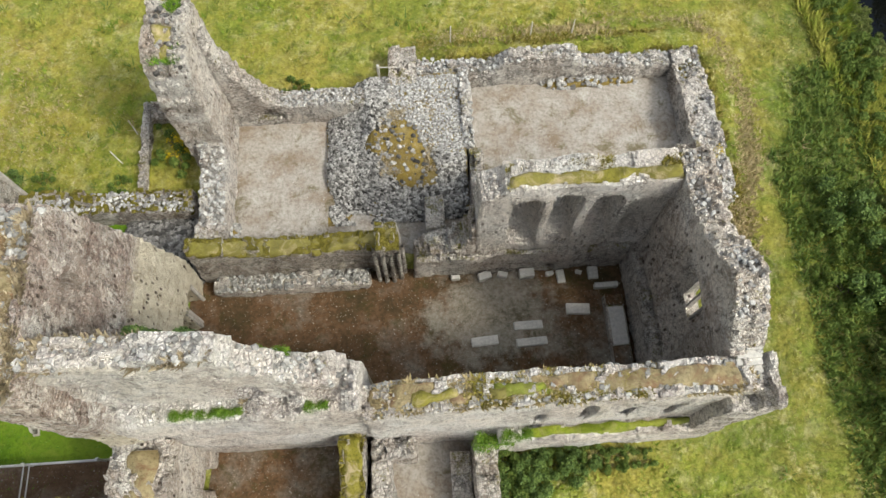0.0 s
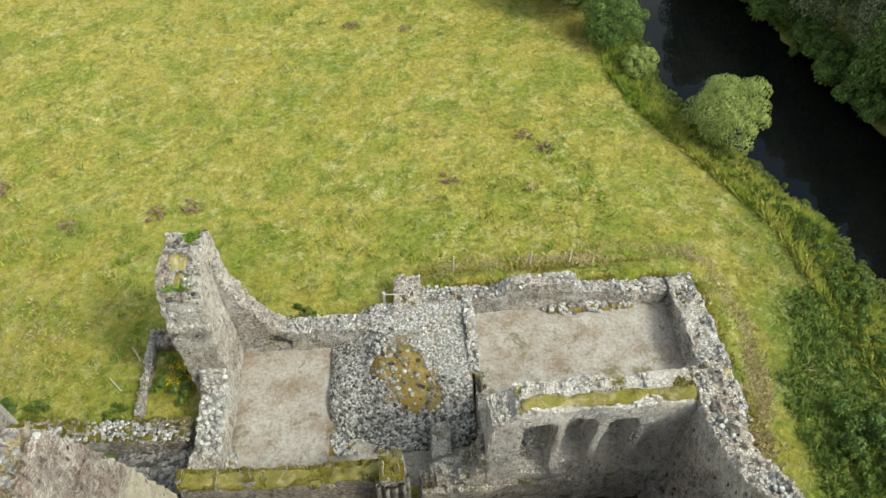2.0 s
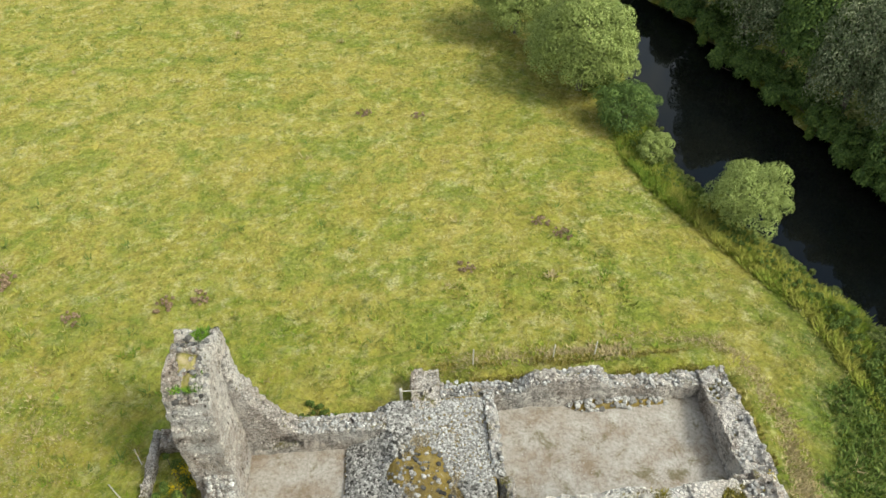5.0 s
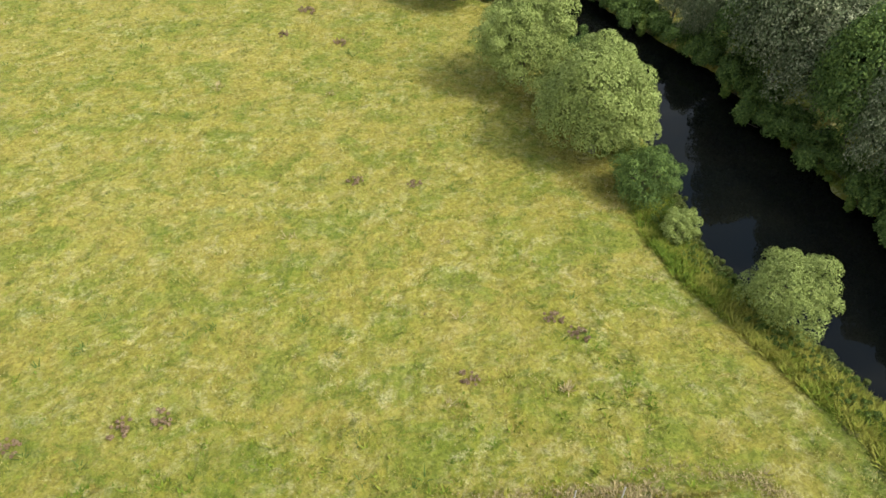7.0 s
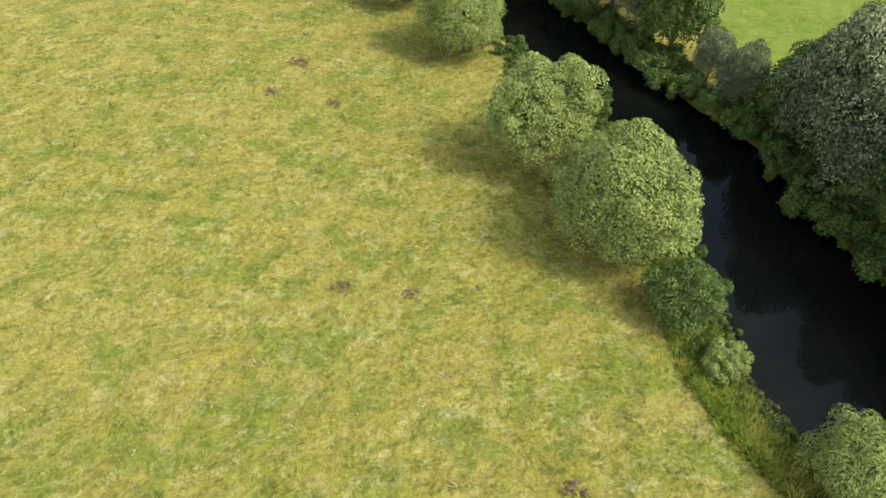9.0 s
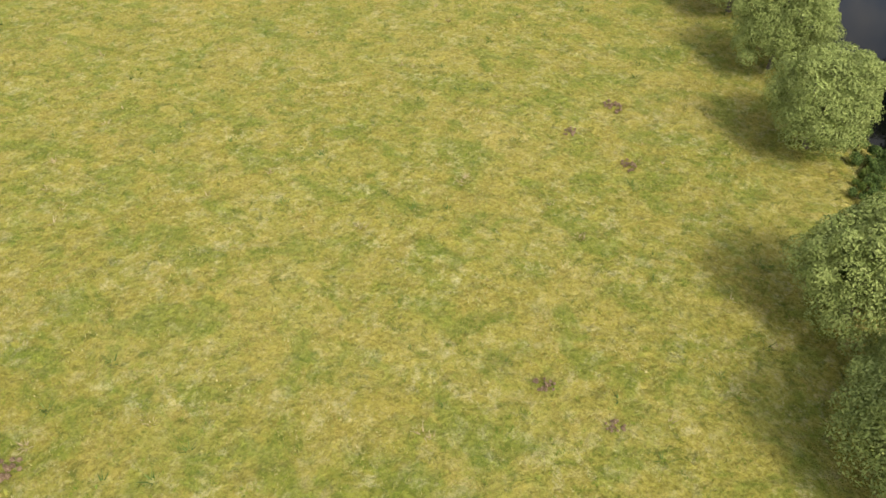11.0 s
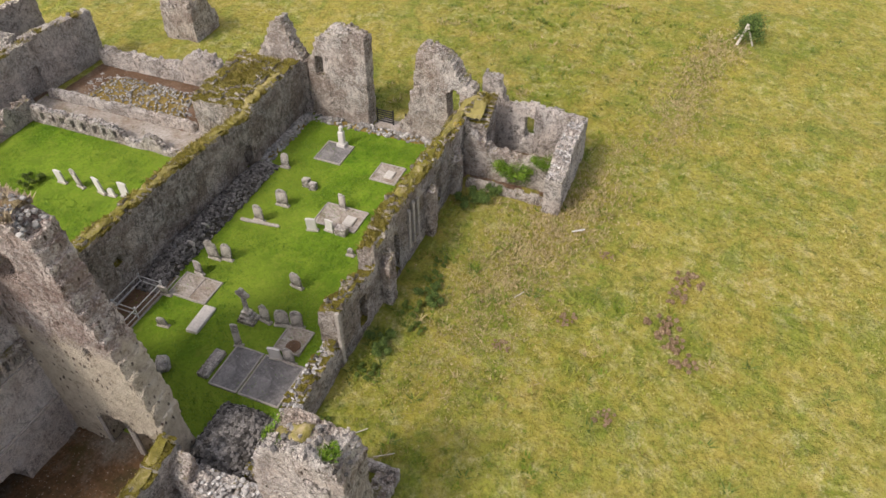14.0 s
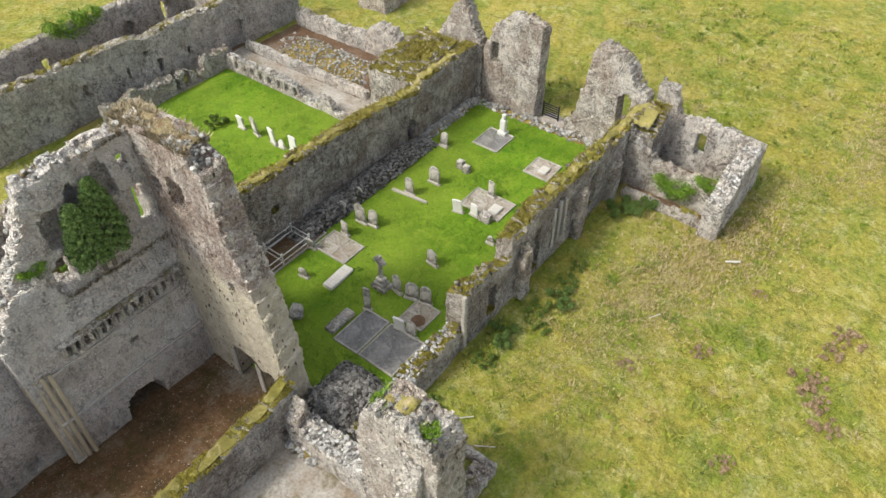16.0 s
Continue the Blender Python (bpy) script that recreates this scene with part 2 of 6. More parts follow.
def earth_material(name, a, b, c, spot=(0.3, 0.3, 0.28), scale=1.0, weed=None, bare=None):
    n = Nodes(name, 0.95, 0.1)
    col = n.ramp(n.noise(0.42 * scale, 6, 0.7), (0.34, a), (0.5, b), (0.66, c))
    col = n.mix(n.ramp(n.noise(5, 6, 0.8), (0.4, 0.5), (0.55, 0.0)), col, tuple(v * 0.55 for v in a))
    col = n.mix(n.ramp(n.cells(7, "Distance"), (0.1, 0.8), (0.16, 0.0)), col, spot)
    col = n.mix(n.ramp(n.cells(2.6, "Distance"), (0.07, 0.9), (0.11, 0.0)), col, spot)
    if bare:
        # a worn patch of bare pale gravel round one place
        sep = n.t.nodes.new("ShaderNodeSeparateXYZ")
        n.put(sep, 0, n.co)
        dx, dy = n.math("SUBTRACT", sep.outputs["X"], bare[0]), n.math("SUBTRACT", sep.outputs["Y"], bare[1])
        far = n.math("SQRT", n.math("ADD", n.math("MULTIPLY", dx, dx), n.math("MULTIPLY", n.math("MULTIPLY", dy, dy), 1.6)))
        far = n.math("ADD", n.math("DIVIDE", far, bare[2]), n.math("MULTIPLY", n.math("SUBTRACT", n.noise(0.8, 7, 0.75), 0.5), 2.2))
        col = n.mix(n.math("MULTIPLY", n.ramp(far, (0.5, 1.0), (0.9, 0.0)), 0.7), col, n.ramp(n.noise(4, 6, 0.8), (0.36, (0.17, 0.155, 0.12)), (0.6, (0.34, 0.315, 0.27))))
    if weed:
        col = n.mix(n.math("MULTIPLY", n.ramp(n.noise(0.5, 7, 0.8, warp=0.5), (0.53, 0.0), (0.62, 1.0)), 0.7), col, weed)
    return n.done(col, n.bump(n.noise(16, 5, 0.8), 0.6, 0.03))


def leaf_material(name, dark, light, gold=None, patch=0.3, scale=0.8):
    n = Nodes(name, 0.65, 0.2)
    col = n.ramp(n.island(), (0.0, dark), (0.5, light), (1.0, gold or light))
    col = n.mix(n.ramp(n.noise(scale, 5, 0.7), (0.42, patch), (0.56, 0.0)), col, dark)
    return n.done(col)


def blade_material(name, green, mid, dry):
    """Grass blades that follow the lush and dry patches of the sward."""
    n = Nodes(name, 0.7, 0.15)
    lush = n.math("ADD", n.math("MULTIPLY", sward(n), 0.6), n.math("MULTIPLY", n.island(), 0.4))
    return n.done(n.ramp(lush, (0.15, dry), (0.5, mid), (0.85, green)))


M = {
    "stone": stone_material("limestone rubble", (0.68, 0.65, 0.60), (0.30, 0.28, 0.25), (0.27, 0.175, 0.125), 0.6, 0.35, runs=0.75, speck=0.6, rusty=0.03),
    "pale": stone_material("pale plastered rubble", (0.74, 0.705, 0.64), (0.42, 0.385, 0.335), (0.29, 0.19, 0.135), 0.5, 0.15, plaster=0.95, runs=0.7, speck=0.55, pits=0.9, rusty=0.02),
    "tower": stone_material("brown rubble under cream plaster", (0.72, 0.66, 0.61), (0.36, 0.30, 0.26), (0.22, 0.115, 0.08), 0.85, 0.15, plaster=0.85, runs=0.85, speck=0.55, pits=0.95, coat=9.0, rusty=0.05),
    "plaster": stone_material("grey lime plaster", (0.80, 0.785, 0.755), (0.54, 0.52, 0.49), (0.28, 0.21, 0.16), 0.55, 0.15, plaster=1.0, runs=0.35, speck=0.3, pits=0.6),
    "bleached": stone_material("bleached lime rubble", (0.84, 0.825, 0.80), (0.60, 0.575, 0.545), (0.28, 0.165, 0.125), 0.85, 0.15, plaster=1.0, runs=0.5, speck=0.42, pits=0.4),
    "grey": stone_material("grey weathered rubble", (0.60, 0.58, 0.545), (0.28, 0.27, 0.25), (0.23, 0.165, 0.125), 0.5, 0.35, plaster=0.7, runs=0.62, speck=0.65, pits=0.5),
    "mossy": stone_material("moss topped rubble", (0.58, 0.555, 0.51), (0.25, 0.24, 0.22), (0.22, 0.155, 0.11), 0.45, 0.8, (0.18, 0.155, 0.028), runs=0.8, speck=0.7, rusty=0.03),
    "white": stone_material("lichen covered pale rubble", (0.66, 0.64, 0.61), (0.30, 0.285, 0.265), (0.26, 0.19, 0.14), 0.65, 0.25, size=5.0, speck=0.65, runs=0.58),
    "field": grass_material("meadow grass", (0.075, 0.11, 0.012), (0.16, 0.18, 0.02), (0.26, 0.25, 0.04), (0.37, 0.31, 0.13), 0.6, gold=True),
    "lawn": grass_material("mown grass", (0.05, 0.12, 0.007), (0.115, 0.215, 0.012), (0.175, 0.27, 0.022), (0.24, 0.265, 0.045), 0.4, 1.6),
    "rank": grass_material("rank grass", (0.05, 0.095, 0.014), (0.09, 0.15, 0.022), (0.13, 0.18, 0.03), (0.18, 0.16, 0.06), 0.3),
    "dry": grass_material("dry worn grass", (0.15, 0.135, 0.05), (0.22, 0.18, 0.09), (0.28, 0.23, 0.12), (0.3, 0.24, 0.14), 0.5),
    "gravel": earth_material("gravel floor", (0.235, 0.18, 0.13), (0.35, 0.318, 0.28), (0.43, 0.405, 0.37), (0.46, 0.44, 0.41), weed=(0.10, 0.082, 0.028)),
    "soil": earth_material("damp earth floor", (0.042, 0.036, 0.018), (0.125, 0.072, 0.038), (0.22, 0.195, 0.16), (0.42, 0.39, 0.34), 0.5, weed=(0.05, 0.046, 0.014), bare=(5.2, 9.2, 4.6)),
    "brown": earth_material("brown leaf litter", (0.10, 0.06, 0.035), (0.15, 0.095, 0.06), (0.2, 0.15, 0.11)),
    "chip": earth_material("grey stone chippings", (0.13, 0.125, 0.12), (0.20, 0.195, 0.19), (0.28, 0.27, 0.26), (0.4, 0.4, 0.4), 2.0),
    "willow": leaf_material("willow leaves", (0.13, 0.175, 0.04), (0.245, 0.295, 0.08), (0.30, 0.345, 0.11), 0.2),
    "greywillow": leaf_material("grey willow leaves", (0.06, 0.085, 0.035), (0.15, 0.175, 0.085), (0.32, 0.335, 0.21), 0.6, 0.35),
    "darkleaf": leaf_material("dark bramble leaves", (0.035, 0.065, 0.015), (0.085, 0.14, 0.03), (0.17, 0.235, 0.055)),
    "yew": leaf_material("yew needles", (0.06, 0.115, 0.03), (0.13, 0.205, 0.05), (0.21, 0.28, 0.08)),
    "ivy": leaf_material("bright ivy leaves", (0.06, 0.13, 0.012), (0.12, 0.22, 0.02), (0.2, 0.28, 0.03)),
    "straw": leaf_material("dead brown stalks", (0.2, 0.155, 0.10), (0.31, 0.255, 0.16), (0.42, 0.36, 0.24)),
    "blade": blade_material("meadow blades", (0.15, 0.20, 0.028), (0.24, 0.245, 0.05), (0.40, 0.355, 0.15)),
    "blade2": blade_material("green meadow blades", (0.10, 0.16, 0.016), (0.18, 0.22, 0.026), (0.29, 0.28, 0.055)),
    "mosscap": grass_material("cushion moss", (0.09, 0.085, 0.016), (0.19, 0.175, 0.026), (0.29, 0.26, 0.05), (0.38, 0.31, 0.20), 0.95, 2.6),
    "greencap": grass_material("bright moss", (0.09, 0.12, 0.012), (0.17, 0.21, 0.02), (0.25, 0.28, 0.03), (0.30, 0.26, 0.12), 0.5, 2.4),
    "drycap": grass_material("dry wall top turf", (0.13, 0.095, 0.045), (0.27, 0.22, 0.12), (0.38, 0.33, 0.20), (0.16, 0.075, 0.045), 0.8, 2.6),
    "pasture": grass_material("bright far pasture", (0.10, 0.15, 0.02), (0.15, 0.21, 0.028), (0.19, 0.25, 0.04), (0.24, 0.26, 0.07), 0.4),
    "rankleaf": leaf_material("rank green leaves", (0.045, 0.085, 0.012), (0.10, 0.15, 0.025), (0.165, 0.20, 0.042)),
    "moss": leaf_material("yellow moss", (0.12, 0.11, 0.014), (0.22, 0.19, 0.03), (0.36, 0.29, 0.11)),
    "dock": leaf_material("dead brown dock", (0.17, 0.11, 0.065), (0.26, 0.18, 0.11), (0.36, 0.28, 0.18)),
    "drygrass": leaf_material("dry bleached grass", (0.24, 0.19, 0.09), (0.36, 0.29, 0.14), (0.46, 0.38, 0.22)),
    "lawnblade": leaf_material("lawn blades", (0.055, 0.14, 0.009), (0.115, 0.22, 0.014), (0.21, 0.295, 0.033)),
    "reedleaf": leaf_material("bank reeds", (0.05, 0.075, 0.016), (0.105, 0.135, 0.03), (0.19, 0.195, 0.06)),
    "yellow": leaf_material("ragwort flowers", (0.4, 0.3, 0.01), (0.55, 0.42, 0.01)),
}


def plain(name, color, rough=0.8, metal=0.0, grain=0.25):
    n = Nodes(name, rough)
    n.put(n.b, "Metallic", metal)
    return n.done(n.mix(n.ramp(n.noise(6, 5, 0.7), (0.35, grain), (0.65, 0.0)), color, tuple(c * 0.45 for c in color)), n.bump(n.noise(30, 3), 0.3, 0.01))


M["headstone"] = stone_material("weathered headstone", (0.56, 0.55, 0.52), (0.34, 0.33, 0.31), (0.2, 0.19, 0.15), 0.55, 0.3, size=0.8)
def rubble_material(name, dark, light):
    n = Nodes(name, 0.9, 0.15)
    col = n.ramp(n.island(), (0.0, dark), (0.55, tuple((a + b) / 2 for a, b in zip(dark, light))), (1.0, light))
    col = n.mix(n.ramp(n.noise(9, 4, 0.7), (0.4, 0.5), (0.6, 0.0)), col, tuple(c * 0.5 for c in dark))
    return n.done(col, n.bump(n.noise(20, 4), 0.6, 0.03))


M["rubble"] = rubble_material("grey fallen stone", (0.17, 0.165, 0.155), (0.50, 0.49, 0.46))
M["darkrubble"] = rubble_material("dark fallen stone", (0.045, 0.042, 0.038), (0.32, 0.305, 0.285))
M["moundstone"] = rubble_material("weathered fallen stone", (0.04, 0.037, 0.033), (0.62, 0.60, 0.565))
# a darker bed for the heaps of dark stones
M["darkbed"] = earth_material("dark bed under stones", (0.05, 0.045, 0.035), (0.08, 0.07, 0.05), (0.12, 0.11, 0.09))
M["rubblebed"] = earth_material("stony moss and earth", (0.13, 0.10, 0.05), (0.23, 0.165, 0.04), (0.27, 0.22, 0.11), (0.42, 0.41, 0.39))
c_ = Nodes("white cobble", 0.9, 0.15)
M["cobble"] = c_.done(c_.mix(c_.ramp(c_.noise(5, 5, 0.7), (0.35, 0.6), (0.6, 0.0)), c_.ramp(c_.each(), (0.0, (0.16, 0.15, 0.14)), (1.0, (0.66, 0.65, 0.62))), (0.2, 0.19, 0.17)), c_.bump(c_.noise(18, 4), 0.5, 0.03))
M["capping"] = rubble_material("pale capping stone", (0.16, 0.15, 0.14), (0.66, 0.65, 0.62))
M["cap_stone"] = plain("weathered stair stone", (0.52, 0.50, 0.46), grain=0.6)
M["shaft"] = plain("yellowed stone shaft", (0.42, 0.36, 0.26))
M["marble"] = plain("white marble", (0.6, 0.59, 0.56), 0.5)
M["kerb"] = plain("pale stone kerb", (0.42, 0.39, 0.35), grain=0.7)
M["slab"] = plain("worn grave slab", (0.54, 0.52, 0.48), grain=0.5)
M["bark"] = plain("grey bark", (0.12, 0.10, 0.08), 0.9)
M["iron"] = plain("black iron", (0.03, 0.03, 0.03), 0.5, 0.4)
M["rail"] = plain("galvanised rail", (0.62, 0.62, 0.60), 0.5, 0.2)
M["wood"] = plain("bleached timber", (0.50, 0.47, 0.41), 0.8)
w = Nodes("dark river water", 0.02, 0.32)
w.b.inputs["IOR"].default_value = 1.33
M["water"] = w.done(w.mix(w.ramp(w.noise(0.15), (0.4, 0.0), (0.7, 0.6)), (0.003, 0.004, 0.004), (0.007, 0.007, 0.005)), w.bump(w.noise(0.9, 3), 0.05, 0.04))


# ---- building tools ----
def sheet_noise(x, y, scale, seed):
    """Smooth random numbers from -1 to 1 over a plane, from crossing waves."""
    r = np.random.default_rng(seed)
    out = 0 * x
    for k in range(7):
        a, p, s = r.uniform(0, 6.283), r.uniform(0, 6.283), scale * r.uniform(0.6, 1.9)
        out = out + np.sin((x * np.cos(a) + y * np.sin(a)) * s + p)
    return out / 3.6


def mesh_object(name, verts, faces, material, smooth=False):
    me = bpy.data.meshes.new(name)
    me.from_pydata(np.asarray(verts, float).tolist(), [], faces.tolist() if isinstance(faces, np.ndarray) else faces)
    me.materials.append(material)
    if smooth:
        me.polygons.foreach_set("use_smooth", [True] * len(me.polygons))
    me.update()
    return new(name, me)


def part(name, bm, material, parent=None, label="", smooth=False):
    me = bpy.data.meshes.new(name)
    bm.to_mesh(me)
    bm.free()
    me.materials.append(material)
    if smooth:
        me.polygons.foreach_set("use_smooth", [True] * len(me.polygons))
    ob = new(name, me)
    ob.parent = parent
    return tagged(ob, label)


def empty(name, at=(0, 0, 0)):
    ob = new(name)
    ob.location = at
    return ob


def block(bm, x0, x1, y0, y1, z0, z1, bevel=0.02, wob=0.0, seed=0):
    """A box with worn edges, added to bm."""
    r = bmesh.ops.create_cube(bm, size=1)
    bmesh.ops.transform(bm, verts=r["verts"], matrix=Matrix.LocRotScale(((x0 + x1) / 2, (y0 + y1) / 2, (z0 + z1) / 2), None, (x1 - x0, y1 - y0, z1 - z0)))
    vs = r["verts"]
    if bevel:
        out = bmesh.ops.bevel(bm, geom=list({e for v in vs for e in v.link_edges}), offset=bevel, segments=1, affect="EDGES")
        vs = out["verts"]
    if wob:
        rr = random.Random(seed)
        for v in vs:
            v.co += Vector((rr.uniform(-wob, wob), rr.uniform(-wob, wob), rr.uniform(-wob, wob)))
    return vs


def profile(axis, *points, rag=0.25, seed=1):
    """A wall's broken top: heights along x or y."""
    at, h = np.array(points, float).T

    def top(x, y):
        s = x if axis == "x" else y
        o = y if axis == "x" else x
        return np.interp(s, at, h) + rag * sheet_noise(s, o, 2.6, seed) + 0.6 * rag * sheet_noise(s, o, 7.0, seed + 50)

    return top


def masonry(name, x0, x1, y0, y1, top, cut=None, material="stone", cell=0.26, rough=0.055, z0=-0.3, seed=3, parent=None, label="", category=""):
    """A ruined wall of rubble: solid cells under the broken top, less the openings, with every corner knocked about."""
    nx, ny = max(2, round((x1 - x0) / cell)), max(2, round((y1 - y0) / cell))
    xs, ys = x0 + (np.arange(nx) + 0.5) * (x1 - x0) / nx, y0 + (np.arange(ny) + 0.5) * (y1 - y0) / ny
    gx, gy = np.meshgrid(xs, ys, indexing="ij")
    hs = top(gx, gy)
    nz = max(1, int(np.ceil((hs.max() - z0) / cell)))
    zs = z0 + (np.arange(nz) + 0.5) * cell
    fill = zs[None, None, :] < hs[:, :, None]
    if cut:
        fill &= ~cut(gx[:, :, None], gy[:, :, None], zs[None, None, :])
    pad = np.pad(fill, 1)
    sx, sy, sz = nx + 1, ny + 1, nz + 1
    quads = []
    corners = {
        (1, 0, 0): ((1, 0, 0), (1, 1, 0), (1, 1, 1), (1, 0, 1)), (-1, 0, 0): ((0, 0, 0), (0, 0, 1), (0, 1, 1), (0, 1, 0)),
        (0, 1, 0): ((0, 1, 0), (0, 1, 1), (1, 1, 1), (1, 1, 0)), (0, -1, 0): ((0, 0, 0), (1, 0, 0), (1, 0, 1), (0, 0, 1)),
        (0, 0, 1): ((0, 0, 1), (1, 0, 1), (1, 1, 1), (0, 1, 1)),
    }
    for (dx, dy, dz), cs in corners.items():
        near = pad[1 + dx : nx + 1 + dx, 1 + dy : ny + 1 + dy, 1 + dz : nz + 1 + dz]
        i, j, k = np.nonzero(fill & ~near)
        quads.append(np.stack([((i + a) * sy + j + b) * sz + k + c for a, b, c in cs], 1))
    quads = np.concatenate(quads)
    used, flat = np.unique(quads, return_inverse=True)
    quads = flat.reshape(-1, 4)
    i, j, k = used // (sy * sz), used // sz % sy, used % sz
    v = np.stack([x0 + i * (x1 - x0) / nx, y0 + j * (y1 - y0) / ny, z0 + k * cell], 1)
    for _ in range(1):
        acc, cnt = np.zeros_like(v), np.zeros(len(v))
        for a in range(4):
            b = (a + 1) % 4
            np.add.at(acc, quads[:, a], v[quads[:, b]])
            np.add.at(acc, quads[:, b], v[quads[:, a]])
            np.add.at(cnt, quads[:, a], 1)
            np.add.at(cnt, quads[:, b], 1)
        v = v * 0.5 + acc / cnt[:, None] * 0.5
    r = np.random.default_rng(seed + len(v))
    v = v + r.uniform(-1, 1, v.shape) * rough
    v[:, 0] += 0.07 * sheet_noise(v[:, 1], v[:, 2], 1.3, seed)
    v[:, 1] += 0.07 * sheet_noise(v[:, 0], v[:, 2], 1.3, seed + 1)
    ob = mesh_object(name, v, quads, M[material])
    ob.parent = parent
    if label:
        tagged(ob, label, category or "wall", kind="structure")
    return ob


def box_cut(*boxes):
    """Openings: (x0, x1, y0, y1, z0, z1, arch) - arch: rise of the round head, across the wider of x and y when given as 'x' or 'y'."""

    def cut(x, y, z):
        out = np.zeros(np.broadcast(x, y, z).shape, bool)
        for x0, x1, y0, y1, za, zb, arch in boxes:
            head = zb + 0 * z
            if arch == "x":
                head = zb - (x1 - x0) / 2 + np.sqrt(np.maximum(0, ((x1 - x0) / 2) ** 2 - (x - (x0 + x1) / 2) ** 2))
            if arch == "y":
                head = zb - (y1 - y0) / 2 + np.sqrt(np.maximum(0, ((y1 - y0) / 2) ** 2 - (y - (y0 + y1) / 2) ** 2))
            out |= (x > x0) & (x < x1) & (y > y0) & (y < y1) & (z > za) & (z < head)
        return out

    return cut


def stone_mesh(seed, squash=0.7):
    """One broken stone about a metre across."""
    bm = bmesh.new()
    bmesh.ops.create_cube(bm, size=1.0)
    r = random.Random(seed)
    bmesh.ops.bevel(bm, geom=bm.edges[:], offset=0.2, segments=1, affect="EDGES")
    for v in bm.verts:
        v.co = Vector((v.co.x * r.uniform(0.75, 1.2), v.co.y * r.uniform(0.7, 1.1), v.co.z * squash * r.uniform(0.8, 1.2)))
    return bm


STONES = []
for s in range(6):
    bm = stone_mesh(s)
    STONES.append((np.array([v.co[:] for v in bm.verts]), [[v.index for v in f.verts] for f in bm.faces]))
    bm.free()


def scatter_stones(name, places, material, parent=None, label="", seed=5):
    """Loose stones joined into one mesh; places: rows of x, y, z, size."""
    r = np.random.default_rng(seed)
    vs, fs, n = [], [], 0
    for x, y, z, size in places:
        base, faces = STONES[r.integers(6)]
        q = Euler(r.uniform(-0.5, 0.5, 2).tolist() + [r.uniform(0, 6.28)]).to_matrix()
        vs.append(base @ np.array(q).T * size + (x, y, z))
        fs += [[i + n for i in f] for f in faces]
        n += len(base)
    ob = mesh_object(name, np.concatenate(vs), fs, material)
    ob.parent = parent
    return tagged(ob, label, kind="stuff")


def leaf_cloud(points, size, seed, facing):
    """Small pointed leaves at the given points, lying roughly across the way that each clump faces."""
    r = np.random.default_rng(seed)
    n = len(points)
    out = facing + r.normal(size=(n, 3)) * 0.42
    out /= np.linalg.norm(out, axis=1)[:, None]
    a = np.cross(out, r.normal(size=(n, 3)))
    a /= np.linalg.norm(a, axis=1)[:, None]
    b = np.cross(out, a)
    s = (size * r.uniform(0.6, 1.3, n))[:, None]
    p = np.asarray(points)
    v = np.stack([p - a * s * 0.5, p + b * s * 0.3, p + a * s * 0.5, p - b * s * 0.3], 1).reshape(-1, 3)
    return v, np.arange(4 * n).reshape(-1, 4)


def crown_points(r, blobs, per, inner=0.7):
    """Leaf places over many clumps, and the way each faces."""
    pts, face = [], []
    for cx, cy, cz, rad in blobs:
        d = r.normal(size=(per, 3))
        d /= np.linalg.norm(d, axis=1)[:, None]
        d[:, 2] = np.where(d[:, 2] < -0.4, -d[:, 2], d[:, 2])
        pts.append(np.array([cx, cy, cz]) + d * (rad * r.uniform(inner, 1.06, per))[:, None])
        face.append(d)
    return np.concatenate(pts), np.concatenate(face)


